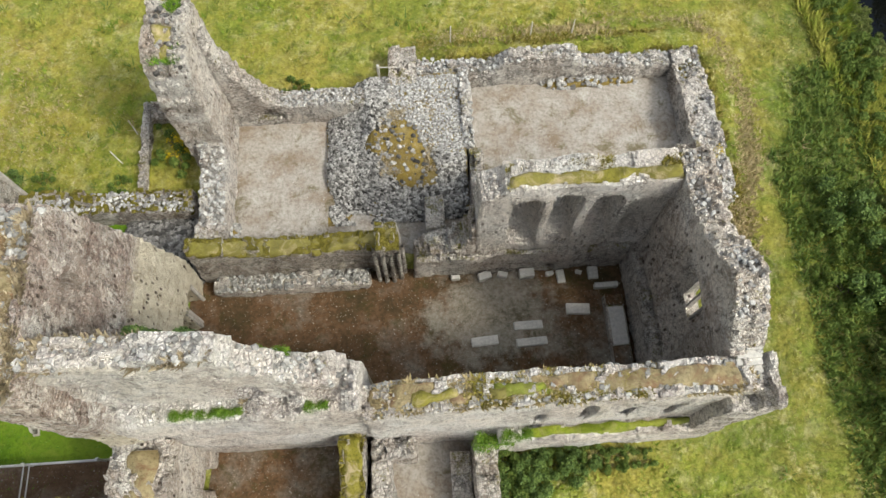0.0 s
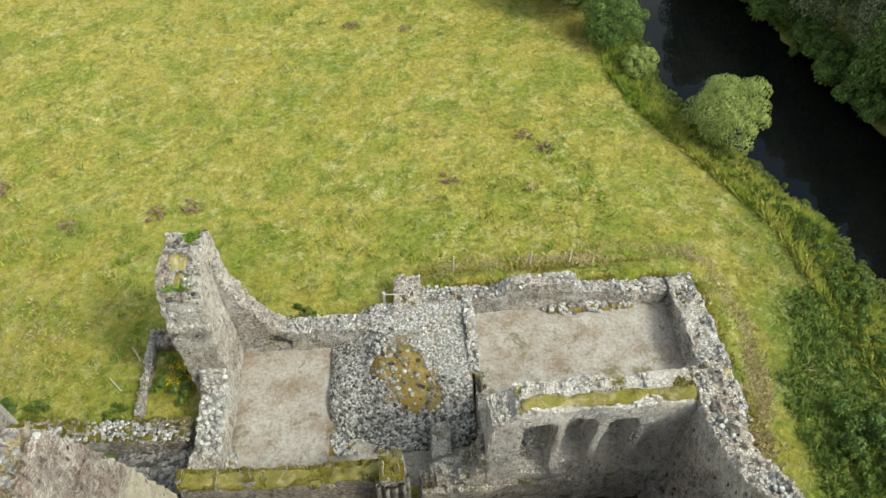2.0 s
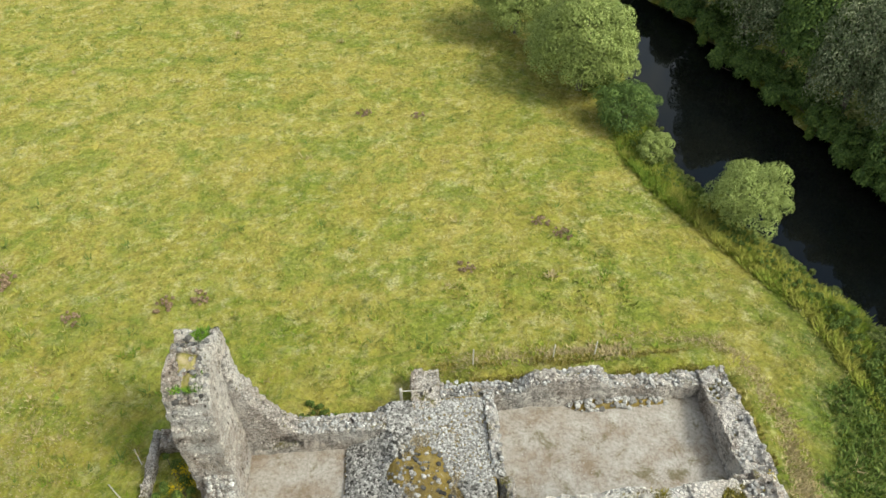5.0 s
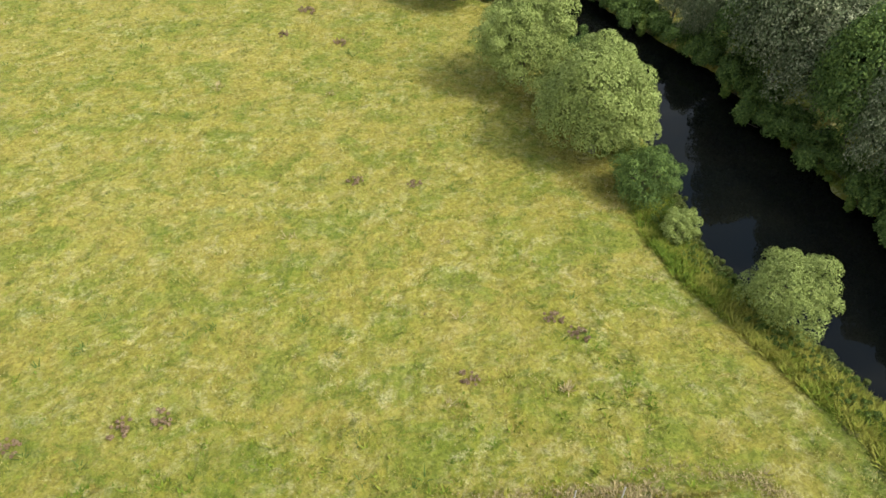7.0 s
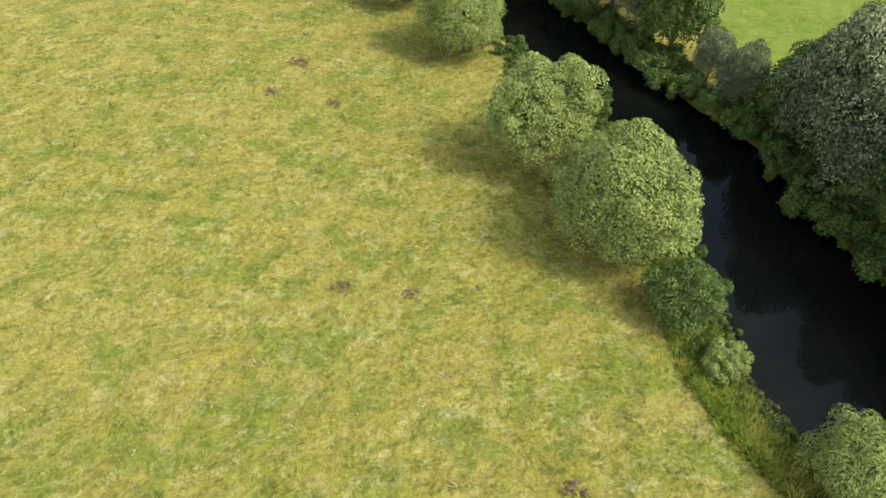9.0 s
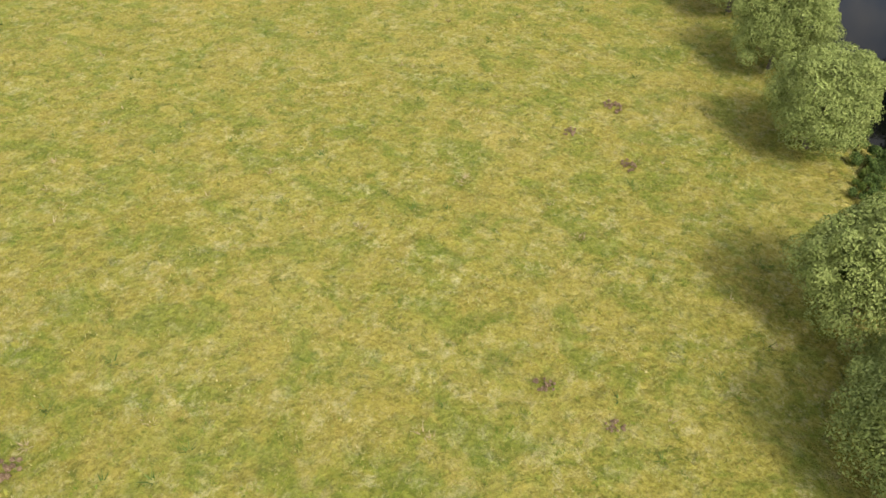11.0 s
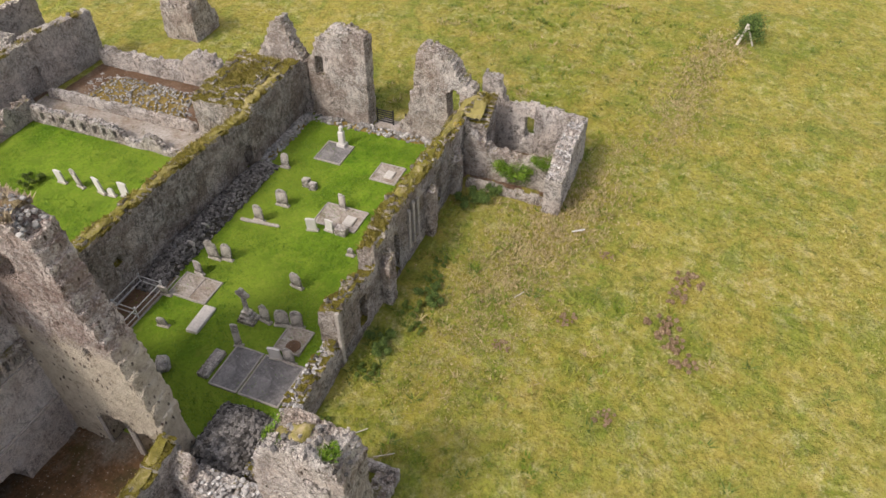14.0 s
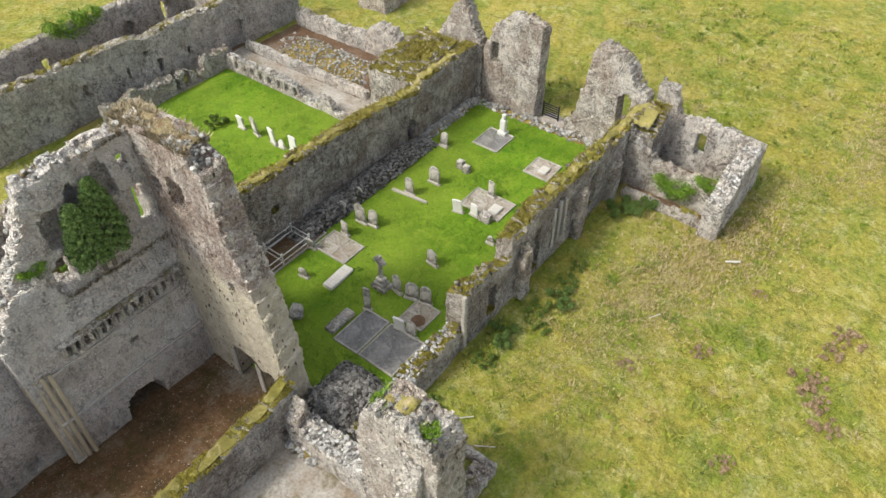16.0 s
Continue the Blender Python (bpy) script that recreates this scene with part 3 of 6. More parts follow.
def make_tree(name, height, radius, material, seed, leaf=0.26, clumps=70, per=130, low=0.12, label="", category="tree"):
    """A tapered trunk with limbs, and a domed crown of many leafy clumps of uneven size."""
    r = np.random.default_rng(seed)
    tree = empty(name)
    bm = bmesh.new()
    blobs = []
    # rounded lobes over an uneven dome of a few larger heads
    swell = r.uniform(0, 6.283, 4)
    for k in range(clumps):
        u = 1 - 1.5 * (k + 0.5) / clumps
        a = 2.39996 * k + seed
        big = 1 + 0.13 * math.sin(2 * a + 3 * u + swell[0]) + 0.11 * math.sin(3 * a - 4 * u + swell[1]) + 0.07 * math.sin(5 * a + 6 * u + swell[2])
        ring = math.sqrt(max(0.0, 1 - u * u)) * big
        f = radius * 0.74 * r.uniform(0.86, 1.1)
        z = height * (0.43 + 0.4 * u * big * r.uniform(0.9, 1.08))
        blobs.append((ring * math.cos(a) * f, ring * math.sin(a) * f, max(0.07 * height, z), radius * r.uniform(0.18, 0.29)))
    for k in range(clumps // 6):
        a, f = r.uniform(0, 6.283), radius * r.uniform(0.1, 0.55)
        blobs.append((math.cos(a) * f, math.sin(a) * f, height * r.uniform(0.25, 0.62), radius * r.uniform(0.2, 0.3)))
    limbs = [((0, 0, -0.6), (0.1, 0.1, height * 0.5), radius * 0.07, radius * 0.035)]
    for cx, cy, cz, _ in blobs[:: max(1, len(blobs) // 16)]:
        limbs.append(((0.05, 0.05, height * r.uniform(0.12, 0.4)), (cx * 0.9, cy * 0.9, cz), radius * 0.03, radius * 0.008))
    for a, b, ra, rb in limbs:
        a, b = Vector(a), Vector(b)
        m = Matrix.Translation((a + b) / 2) @ (b - a).to_track_quat("Z", "Y").to_matrix().to_4x4()
        bmesh.ops.create_cone(bm, segments=7, radius1=ra, radius2=rb, depth=(b - a).length, matrix=m)
    part("trunk", bm, M["bark"], tree)
    pts, face = crown_points(r, blobs, per, 0.86)
    v, f = leaf_cloud(pts, leaf, seed, face)
    crown = mesh_object("crown", v, f, M[material])
    crown.parent = tree
    return tagged(tree, label, category)


def make_bush(name, sx, sy, h, material, seed, n=2500, leaf=0.16, label="", category="bush"):
    r = np.random.default_rng(seed)
    blobs = [(r.uniform(-sx, sx) * 0.8, r.uniform(-sy, sy) * 0.8, h * r.uniform(0.2, 0.75), h * r.uniform(0.2, 0.42)) for _ in range(14)]
    bush = empty(name)
    pts, face = crown_points(r, blobs, n // 14, 0.4)
    v, f = leaf_cloud(pts, leaf, seed, face * 0.6)
    ob = mesh_object("foliage", v, f, M[material])
    ob.parent = bush
    bm = bmesh.new()
    for cx, cy, cz, _ in blobs[:7]:
        a, b = Vector((cx * 0.2, cy * 0.2, -0.1)), Vector((cx, cy, cz))
        bmesh.ops.create_cone(bm, segments=5, radius1=0.03, radius2=0.012, depth=(b - a).length, matrix=Matrix.Translation((a + b) / 2) @ (b - a).to_track_quat("Z", "Y").to_matrix().to_4x4())
    part("stem", bm, M["bark"], bush)
    return tagged(bush, label, category)


# ---- ground, river ----
RIVER_Y = np.array([-60, 0, 12, 23, 30, 37, 43, 48, 61, 73, 80, 87, 99, 130, 300.0])
RIVER_L = np.array([42, 35, 33.5, 32, 31, 27.8, 24.8, 23.4, 24.2, 23.6, 21.5, 18.0, 12.5, 2, -44.0])
RIVER_R = np.array([56, 50, 47, 44.5, 43, 41.5, 40.5, 39.8, 36.2, 35, 32, 28.8, 24.5, 16, -28.0])


def ground_height(x, y):
    left, right = np.interp(y, RIVER_Y, RIVER_L), np.interp(y, RIVER_Y, RIVER_R)
    inside = np.minimum(x - left, right - x) + 0.5 * sheet_noise(x, y, 0.9, 21)
    z = np.interp(inside, [-5.0, -1.2, 0.2, 1.5], [0.0, -0.35, -1.25, -2.2])
    near = np.clip(1 - np.maximum(np.abs(x) - 110, np.abs(y - 30) - 120) / 60, 0, 1)
    rough = 0.07 * sheet_noise(x, y, 1.1, 4) + 0.05 * sheet_noise(x, y, 3.0, 5) + 0.09 * sheet_noise(x, y, 0.25, 6)
    rough = rough + 0.22 * sheet_noise(x, y, 0.32, 7) * np.clip((-47 - x) / 8, 0, 1)
    # the ruin stands on level floors
    flat = ((x > -46) & (x < -9) & (y > -32) & (y < 17.5)) | ((x > -12) & (x < 19.5) & (y > -12) & (y < 25))
    z = z + rough * near * np.where(flat, 0.0, 1.0) - np.where(flat, 0.06, 0.0)
    # earth banked against the outer walls of the north-east yard
    bank = np.clip(1 - np.abs(x - 20.0) / 2.4, 0, 1) * np.clip((27 - y) / 2.5, 0, 1) * np.clip((y - 14.0) / 3.0, 0, 1) * 1.1
    bank = np.maximum(bank, np.clip(1 - np.abs(y - 26.2) / 2.4, 0, 1) * np.clip((x - 2.5) / 2, 0, 1) * np.clip((22 - x) / 2, 0, 1) * 1.1)
    return z + bank * np.where(flat, 0, 1)


def grid_axis(a, b, step):
    inner = np.arange(a, b + step / 2, step)
    grow = np.cumsum(step * 1.35 ** np.arange(1, 24))
    return np.concatenate([(a - grow)[::-1], inner, b + grow])


gxs, gys = grid_axis(-80, 62, 0.55), grid_axis(-36, 122, 0.55)
gx, gy = np.meshgrid(gxs, gys, indexing="ij")
gz = ground_height(gx, gy)
nx_, ny_ = gx.shape
idx = np.arange(nx_ * ny_).reshape(nx_, ny_)
ground_faces = np.stack([idx[:-1, :-1], idx[1:, :-1], idx[1:, 1:], idx[:-1, 1:]], -1).reshape(-1, 4)
ground = mesh_object("ground", np.stack([gx, gy, gz], -1).reshape(-1, 3), ground_faces, M["field"], True)
tagged(ground, "rough sunlit meadow of tufted yellow-green grass", "meadow", kind="structure")

ry = np.arange(-60, 300, 3.0)
rl, rr_ = np.interp(ry, RIVER_Y, RIVER_L) - 2.5, np.interp(ry, RIVER_Y, RIVER_R) + 2.5
wv = [(x, y, -1.2) for y, a, b in zip(ry, rl, rr_) for x in (a, b)]
water = mesh_object("water", wv, [(2 * i, 2 * i + 1, 2 * i + 3, 2 * i + 2) for i in range(len(ry) - 1)], M["water"])
tagged(water, "dark slow river water mirroring sky and trees", "river", kind="structure")


def floor_sheet(name, x0, x1, y0, y1, z, material, label, category="floor", ragged=0.25, seed=1, bumps=0.03):
    """A thin floor or lawn with an uneven edge."""
    nx, ny = max(3, int((x1 - x0) / 0.4)), max(3, int((y1 - y0) / 0.4))
    x, y = np.meshgrid(np.linspace(x0, x1, nx), np.linspace(y0, y1, ny), indexing="ij")
    edge = np.minimum(np.minimum(x - x0, x1 - x), np.minimum(y - y0, y1 - y))
    h = z + bumps * sheet_noise(x, y, 1.5, seed) + bumps * 0.6 * sheet_noise(x, y, 5, seed + 1)
    h = np.where(edge < 0.01, z - 0.1, h)
    rim = edge < 0.01
    x = x + np.where(rim, ragged * sheet_noise(x, y, 2.2, seed + 2), 0)
    y = y + np.where(rim, ragged * sheet_noise(x, y, 2.2, seed + 3), 0)
    i = np.arange(nx * ny).reshape(nx, ny)
    ob = mesh_object(name, np.stack([x, y, h], -1).reshape(-1, 3), np.stack([i[:-1, :-1], i[1:, :-1], i[1:, 1:], i[:-1, 1:]], -1).reshape(-1, 4), M[material], True)
    return tagged(ob, label, category, kind="structure")


floor_sheet("floor_nave", -44.6, -10.8, 0.6, 16.4, 0.03, "lawn", "bright green mown grass floor of the nave", "lawn", 0.1, 1)
floor_sheet("floor_garth", -34.3, -12, -21.4, -0.3, 0.03, "lawn", "bright green mown grass of the cloister garth", "lawn", 0.2, 2)
floor_sheet("floor_chancel", -11.4, 13.4, 4.0, 12.4, 0.05, "soil", "dark damp earth floor with gravel patches", "floor", 0.1, 3)
floor_sheet("floor_transept_north", -9.1, 5.2, 13.2, 23.4, 0.03, "gravel", "pale gravel floor of the roofless yard", "floor", 0.1, 4)
floor_sheet("floor_yard_east", 4.6, 17.8, 13.2, 24.4, 0.04, "gravel", "pale gravel floor of the eastern yard", "floor", 0.1, 5)
floor_sheet("floor_transept_south", -9.6, -2.4, -9.2, 4.3, 0.035, "soil", "dark earth floor in deep shade", "floor", 0.1, 6)
floor_sheet("floor_chapel", -0.6, 3.6, -8.8, 3.2, 0.03, "gravel", "grey gravel floor of the side chapel", "floor", 0.1, 7)
floor_sheet("floor_cloister_walk", -38.0, -34.6, -23.6, -3.6, 0.05, "gravel", "grey gravel of the cloister walk", "floor", 0.1, 8)
floor_sheet("floor_west_range", -44.8, -37.8, -22.8, -4.6, 0.1, "brown", "brown leaf-littered floor of the west range", "floor", 0.1, 9, 0.12)
floor_sheet("floor_south_range", -46, -12, -30.4, -23.6, 0.03, "brown", "dark earth floor of the south range", "floor", 0.1, 10)
floor_sheet("floor_tower_room", -46.2, -40.2, 17.2, 25.0, 0.05, "brown", "earth floor of the corner tower", "floor", 0.1, 11)

# ---- masonry of the church ----
masonry("wall_nave_south", -44.6, -12.0, -0.2, 1.0,
        profile("x", (-44.6, 5.4), (-37.5, 5.2), (-36.2, 4.5), (-30, 5.3), (-22, 5.5), (-12, 6.0), rag=0.14, seed=11),
        box_cut((-35.7, -34.7, 0.35, 1.2, -0.3, 2.3, "x"), (-20.5, -19.9, 0.5, 1.2, 2.6, 3.2, "")), "mossy",
        label="long weathered rubble wall with grass growing along its top")
masonry("wall_nave_north", -44.6, -10.9, 16.1, 17.4,
        profile("x", (-44.6, 4.9), (-41, 4.9), (-38, 5.1), (-31, 5.6), (-28, 5.9), (-25.2, 5.2), (-25.0, 3.6), (-24, 3.9), (-21.4, 4.7), (-20.0, 5.0), (-19.9, 2.0), (-17, 1.9), (-11, 1.2), rag=0.42, seed=12),
        box_cut((-31.7, -30.3, 16.95, 17.6, 1.2, 4.9, "x"), (-28.8, -27.9, 16.95, 17.6, 0.6, 4.0, ""), (-36.6, -35.6, 16.95, 17.6, 1.0, 4.2, "x"), (-23.6, -22.6, 16.95, 17.6, 0.8, 3.0, "")), "mossy",
        label="broken rubble wall stepping up along the lawn")
masonry("wall_west_front_south", -46.1, -44.6, 1.6, 7.3,
        profile("y", (1.6, 5.0), (2.5, 7.2), (3.2, 8.0), (4.6, 8.8), (6.6, 8.6), (7.3, 8.3), rag=0.2, seed=13),
        box_cut((-47, -44, 2.3, 3.1, 4.0, 6.0, "y")), "stone", label="tall broken pier of the west front")
masonry("wall_west_front_north", -46.1, -44.6, 10.3, 17.0,
        profile("y", (10.3, 0.8), (10.9, 1.8), (11.4, 4.2), (12.0, 8.2), (12.6, 8.7), (14.4, 8.5), (15.2, 7.6), (15.7, 6.4), (17, 5.5), rag=0.18, seed=14),
        box_cut((-47, -44, 14.6, 15.7, 2.6, 5.4, "y")), "stone", label="tall broken pier with an arched window hole")
masonry("wall_west_spike", -46.0, -44.7, -5.2, 1.4,
        profile("y", (-5.2, 3.4), (-3.2, 5.2), (-1.6, 8.2), (-0.6, 8.6), (0.2, 6.6), (1.4, 5.2), rag=0.25, seed=15), None, "stone",
        label="jagged spike of standing masonry")
# corner tower
masonry("wall_tower_room_west", -47.0, -45.9, 17.2, 26.1, profile("y", (17.2, 6.4), (18.6, 6.4), (19.2, 4.6), (22, 4.3), (26, 4.2), rag=0.2, seed=16),
        box_cut((-48, -45, 21.2, 21.8, 1.6, 3.6, "")), "white", label="pale rubble wall with a slit window")
masonry("wall_tower_room_north", -45.9, -38.9, 24.7, 26.1, profile("x", (-46, 4.3), (-42, 4.2), (-40, 3.7), (-38.9, 3.0), rag=0.2, seed=17),
        box_cut((-46, -45, 24.2, 25.2, 0.2, 1.2, "x")), "white", label="thick pale rubble wall with a broken end")
masonry("wall_tower_room_east", -42.4, -41.3, 17.4, 24.7, profile("y", (17.4, 4.6), (18.8, 3.4), (20, 2.6), (24.7, 2.5), rag=0.22, seed=18), None, "stone", label="rubble wall with ivy on its face")
masonry("wall_tower_low", -40.2, -39.6, 18.2, 24.8, profile("y", (18.2, 0.7), (24.8, 0.6), rag=0.12, seed=19), None, "stone", label="low curved wall footing")
masonry("wall_tower_mossy_corner", -44.6, -42.4, 17.4, 19.0, profile("x", (-44.6, 6.0), (-43, 4.9), (-42.4, 4.4), rag=0.25, seed=20), None, "mossy", label="mossy corner mass above the nave wall")


# crossing tower
def tower_west_top(x, y):
    return np.interp(y, [3.0, 8.6, 9.6, 10.4, 11.4, 12.2], [16.6, 16.8, 15.8, 12.6, 8.6, 4.2]) + 0.3 * sheet_noise(x, y, 2.5, 31)


masonry("wall_tower_west", -12.0, -10.4, 3.0, 12.3, tower_west_top,
        box_cut((-11.5, -9, 7.9, 9.7, -0.3, 2.9, ""), (-11.2, -9, 10.1, 11.2, -0.3, 2.4, "y"), (-13, -9, 6.6, 7.8, 12.6, 14.8, "y"), (-13, -10.9, 9.2, 9.5, 3.5, 11, ""), (-10.9, -9, 9.4, 9.9, 8.4, 9.2, "y"), (-11.2, -9, 5.4, 6.0, 13.2, 14.2, "")),
        "tower", cell=0.2, rough=0.045, label="tall inner tower wall, brown above cream plaster")
def tower_south_top(x, y):
    return np.interp(y, [3.1, 4.1, 4.8, 5.3], [10.2, 10.4, 9.5, 8.6]) + np.interp(x, [-12, -9, -4, -1], [0.4, 0.0, -0.1, 0.6]) + 0.22 * sheet_noise(x, y, 2.4, 32) + 0.15 * sheet_noise(x, y, 6.5, 39)


masonry("wall_tower_south", -12.0, -1.0, 3.1, 5.3, tower_south_top,
        box_cut((-6.95, -4.5, 3.3, 6, -0.3, 1.8, "x"), (-6.8, -6.3, 4.8, 6, 5.0, 5.5, ""), *((-10.0 + 0.46 * k, -9.74 + 0.46 * k, 4.75, 6, 7.0, 8.0, "") for k in range(15))), "bleached", cell=0.17, rough=0.035, label="thick crossing wall with an arched doorway")
masonry("wall_tower_south_upper", -12.0, -1.2, 3.9, 4.9, profile("x", (-12, 16.6), (-6, 16.7), (-5, 16.3), (-4.3, 14.6), (-3.1, 12.8), (-1.9, 11.4), (-1.2, 10.2), rag=0.28, seed=33),
        box_cut((-10.2, -9.5, 3, 6, 11.2, 13.8, "x"), (-9.9, -9.5, 3, 6, 14.6, 15.4, ""), (-9.0, -8.0, 4.2, 6, 13.6, 15.7, "x"), (-7.5, -6.5, 4.2, 6, 13.2, 15.4, "x"), (-6.1, -5.1, 4.2, 6, 12.6, 14.8, "x"), (-5.6, -4.6, 3, 6, 10.4, 12.2, "x")),
        "bleached", z0=9.0, label="tall roofless upper wall of the tower")
masonry("wall_tower_south_mass", -4.6, -1.2, 4.6, 5.25, profile("x", (-4.6, 10.2), (-3.8, 12.4), (-2.4, 11.6), (-1.2, 9.6), rag=0.35, seed=34), None, "plaster", z0=7.6, label="broken pale masonry at the tower corner")
masonry("wall_tower_north", -10.3, 0.3, 12.3, 13.4, profile("x", (-10.3, 4.0), (-8.5, 3.4), (-4, 3.2), (-1, 3.5), (0.3, 4.3), rag=0.14, seed=35), None, "mossy", label="low rubble wall thickly capped with yellow moss")
masonry("wall_tower_bench", -9.6, -1.2, 11.3, 12.28, profile("x", (-9.6, 0.8), (-1.2, 0.9), rag=0.1, seed=36), None, "white", label="low stone ledge along the wall foot")
masonry("wall_stub_inner", -10.0, -9.0, 13.4, 14.4, profile("x", (-10, 3.4), (-9, 2.2), rag=0.3, seed=37), None, "stone", label="ragged stub of masonry beside the mossy wall")

# chancel
N_WINDOWS = (6.6, 8.45, 10.3)


def chancel_north_cut(x, y, z):
    out = np.zeros(np.broadcast(x, y, z).shape, bool)
    for c in N_WINDOWS:
        d = np.clip((13.7 - y) / 1.6, 0, 1)
        half = 0.28 + 0.5 * d
        sill, head = 5.6 - 2.6 * d, 8.3 + 0.3 * d
        arch = head - half + np.sqrt(np.maximum(0, half**2 - (x - c) ** 2))
        out |= (np.abs(x - c) < half) & (z > sill) & (z < arch)
    out |= (np.abs(x - 12.0) < 0.6) & (y < 12.45) & (z > 3.2) & (z < 8.0)
    return out


masonry("wall_chancel_north", 4.4, 13.2, 12.15, 13.7, profile("x", (4.4, 8.6), (5.2, 9.0), (5.6, 9.5), (13.2, 9.7), rag=0.12, seed=41), chancel_north_cut, "plaster", cell=0.15, rough=0.03, label="tall chancel wall with three deep lancet windows")
masonry("wall_chancel_plinth_north", 1.2, 12.6, 11.8, 12.15, profile("x", (1.2, 2.2), (4, 2.6), (12.6, 2.7), rag=0.05, seed=42), box_cut((5.6, 6.3, 11, 12.6, 0.2, 1.0, "x"), (8.3, 8.9, 11, 12.6, 0.2, 1.0, "x")), "grey", label="projecting lower course of the chancel wall")
masonry("wall_chancel_low", 1.2, 4.4, 12.15, 13.7, profile("x", (1.2, 1.4), (2.2, 2.2), (3.6, 3.0), (4.2, 4.4), (4.4, 7.5), rag=0.25, seed=43), None, "stone", label="stepped broken end of the chancel wall")


def chancel_south_cut(x, y, z):
    out = np.zeros(np.broadcast(x, y, z).shape, bool)
    for c in (6.2, 8.1, 10.0, 11.8):
        d = np.clip((y - 2.9) / 1.3, 0, 1)
        half = 0.3 + 0.4 * d
        head = 8.3
        out |= (np.abs(x - c) < half) & (z > 5.4 - 1.6 * d) & (z < head - half + np.sqrt(np.maximum(0, half**2 - (x - c) ** 2)))
    out |= (np.abs(x - 0.6) < 0.35) & (y > 3.7) & (z > 0.3) & (z < 1.4)
    out |= (np.abs(x - 2.6) < 0.5) & (y > 3.6) & (z > 0.3) & (z < 1.8)
    return out


masonry("wall_chancel_south", -1.0, 14.6, 2.9, 4.25, profile("x", (-1, 9.4), (0.5, 10.1), (5, 10.3), (12, 10.4), (14.6, 10.0), rag=0.16, seed=44), chancel_south_cut, "bleached", cell=0.15, rough=0.03, label="tall chancel wall with four narrow windows and grass on top")
masonry("wall_chancel_plinth_south", 4.6, 14.0, 2.25, 2.9, profile("x", (4.6, 4.4), (14.0, 4.0), rag=0.1, seed=45), box_cut((5.9, 6.5, 2, 3, 3.6, 9, "")), "bleached", cell=0.18, rough=0.035, label="thick pale footing of the chancel wall")


def gable_cut(x, y, z):
    out = np.zeros(np.broadcast(x, y, z).shape, bool)
    out |= (np.abs(y - 7.82) < 0.66) & (z > 4.9) & (z < 8.0)
    d = np.clip((13.9 - x) / 0.7, 0, 1)
    out |= (d > 0) & (np.abs(y - 7.8) < 0.8 + 1.1 * d) & (z > 4.8 - 1.9 * d) & (z < 8.2 + 0.5 * d)
    return out


masonry("wall_chancel_east", 13.2, 14.6, 4.25, 13.7, profile("y", (4.2, 10.2), (5.4, 11.6), (7, 12.2), (8.4, 11.2), (9.4, 10.3), (11.8, 9.9), (13.7, 9.6), rag=0.25, seed=46), gable_cut, "pale", cell=0.22, label="tall east gable wall pierced by a pair of lancets")
masonry("wall_chancel_plinth_east", 12.6, 13.2, 4.25, 12.1, profile("y", (4, 2.8), (12.1, 2.6), rag=0.06, seed=47), None, "grey", label="deep ledge under the east windows")
masonry("wall_turret_south_east", 13.4, 15.2, 2.3, 4.4, profile("x", (13.4, 9.0), (14.4, 9.2), (14.7, 10.4), (15.2, 9.8), rag=0.25, seed=48), None, "white", label="broken corner turret at the gable foot")
masonry("wall_turret_north_east", 13.4, 15.0, 12.2, 14.6, profile("x", (13.4, 8.0), (15.0, 9.4), rag=0.5, seed=49), None, "stone", label="crumbling corner turret beside the gable")
masonry("pier_crossing", -0.7, 0.5, 11.9, 13.5, profile("x", (-0.7, 4.4), (0.5, 4.0), rag=0.12, seed=50), None, "mossy", label="moss-capped crossing pier with worn shafts")
masonry("wall_passage", 2.0, 3.0, 13.7, 16.0, profile("y", (13.7, 2.4), (16, 1.6), rag=0.25, seed=51), None, "grey", label="broken side wall of a narrow passage")
masonry("wall_passage_east", 4.6, 5.4, 13.7, 18.8, profile("y", (13.7, 4.0), (15.0, 2.6), (18.8, 1.6), rag=0.25, seed=52), box_cut((4, 6, 14.6, 15.6, -0.3, 1.6, "y")), "stone", label="ragged passage wall with a dark opening")

# northern yards
masonry("wall_transept_north", -9.0, 0.6, 22.1, 23.3, profile("x", (-9.0, 8.8), (-8.4, 6.4), (-7.6, 4.2), (-6.8, 2.4), (-6, 1.8), (-2, 1.7), (0.6, 1.7), rag=0.14, seed=61), box_cut((-7.6, -5.9, 21, 22.7, 0.5, 1.5, "x")), "white", label="low pale wall rising towards the tall gable")
masonry("wall_gable_north", -11.0, -8.9, 19.3, 24.0, profile("y", (19.3, 6.6), (19.7, 8.6), (20.4, 9.4), (22.6, 9.8), (23.6, 9.4), (24, 8.2), rag=0.22, seed=62), None, "pale", cell=0.2, label="tall leaning gable fragment with grass on its top")
masonry("wall_transept_west", -10.4, -8.9, 13.6, 19.3, profile("y", (13.6, 1.6), (16, 1.9), (18.6, 2.1), (19.3, 3.4), rag=0.15, seed=63), None, "white", label="low wall topped with loose white cobbles")
masonry("wall_yard_north", 2.0, 17.4, 24.0, 25.0, profile("x", (2, 1.7), (6.6, 1.6), (7.6, 2.4), (11.2, 2.5), (12, 1.6), (17.4, 1.2), rag=0.18, seed=64), box_cut((2.9, 3.9, 24.3, 26, 1.2, 3, "")), "white", label="broken pale wall along the grassy bank")
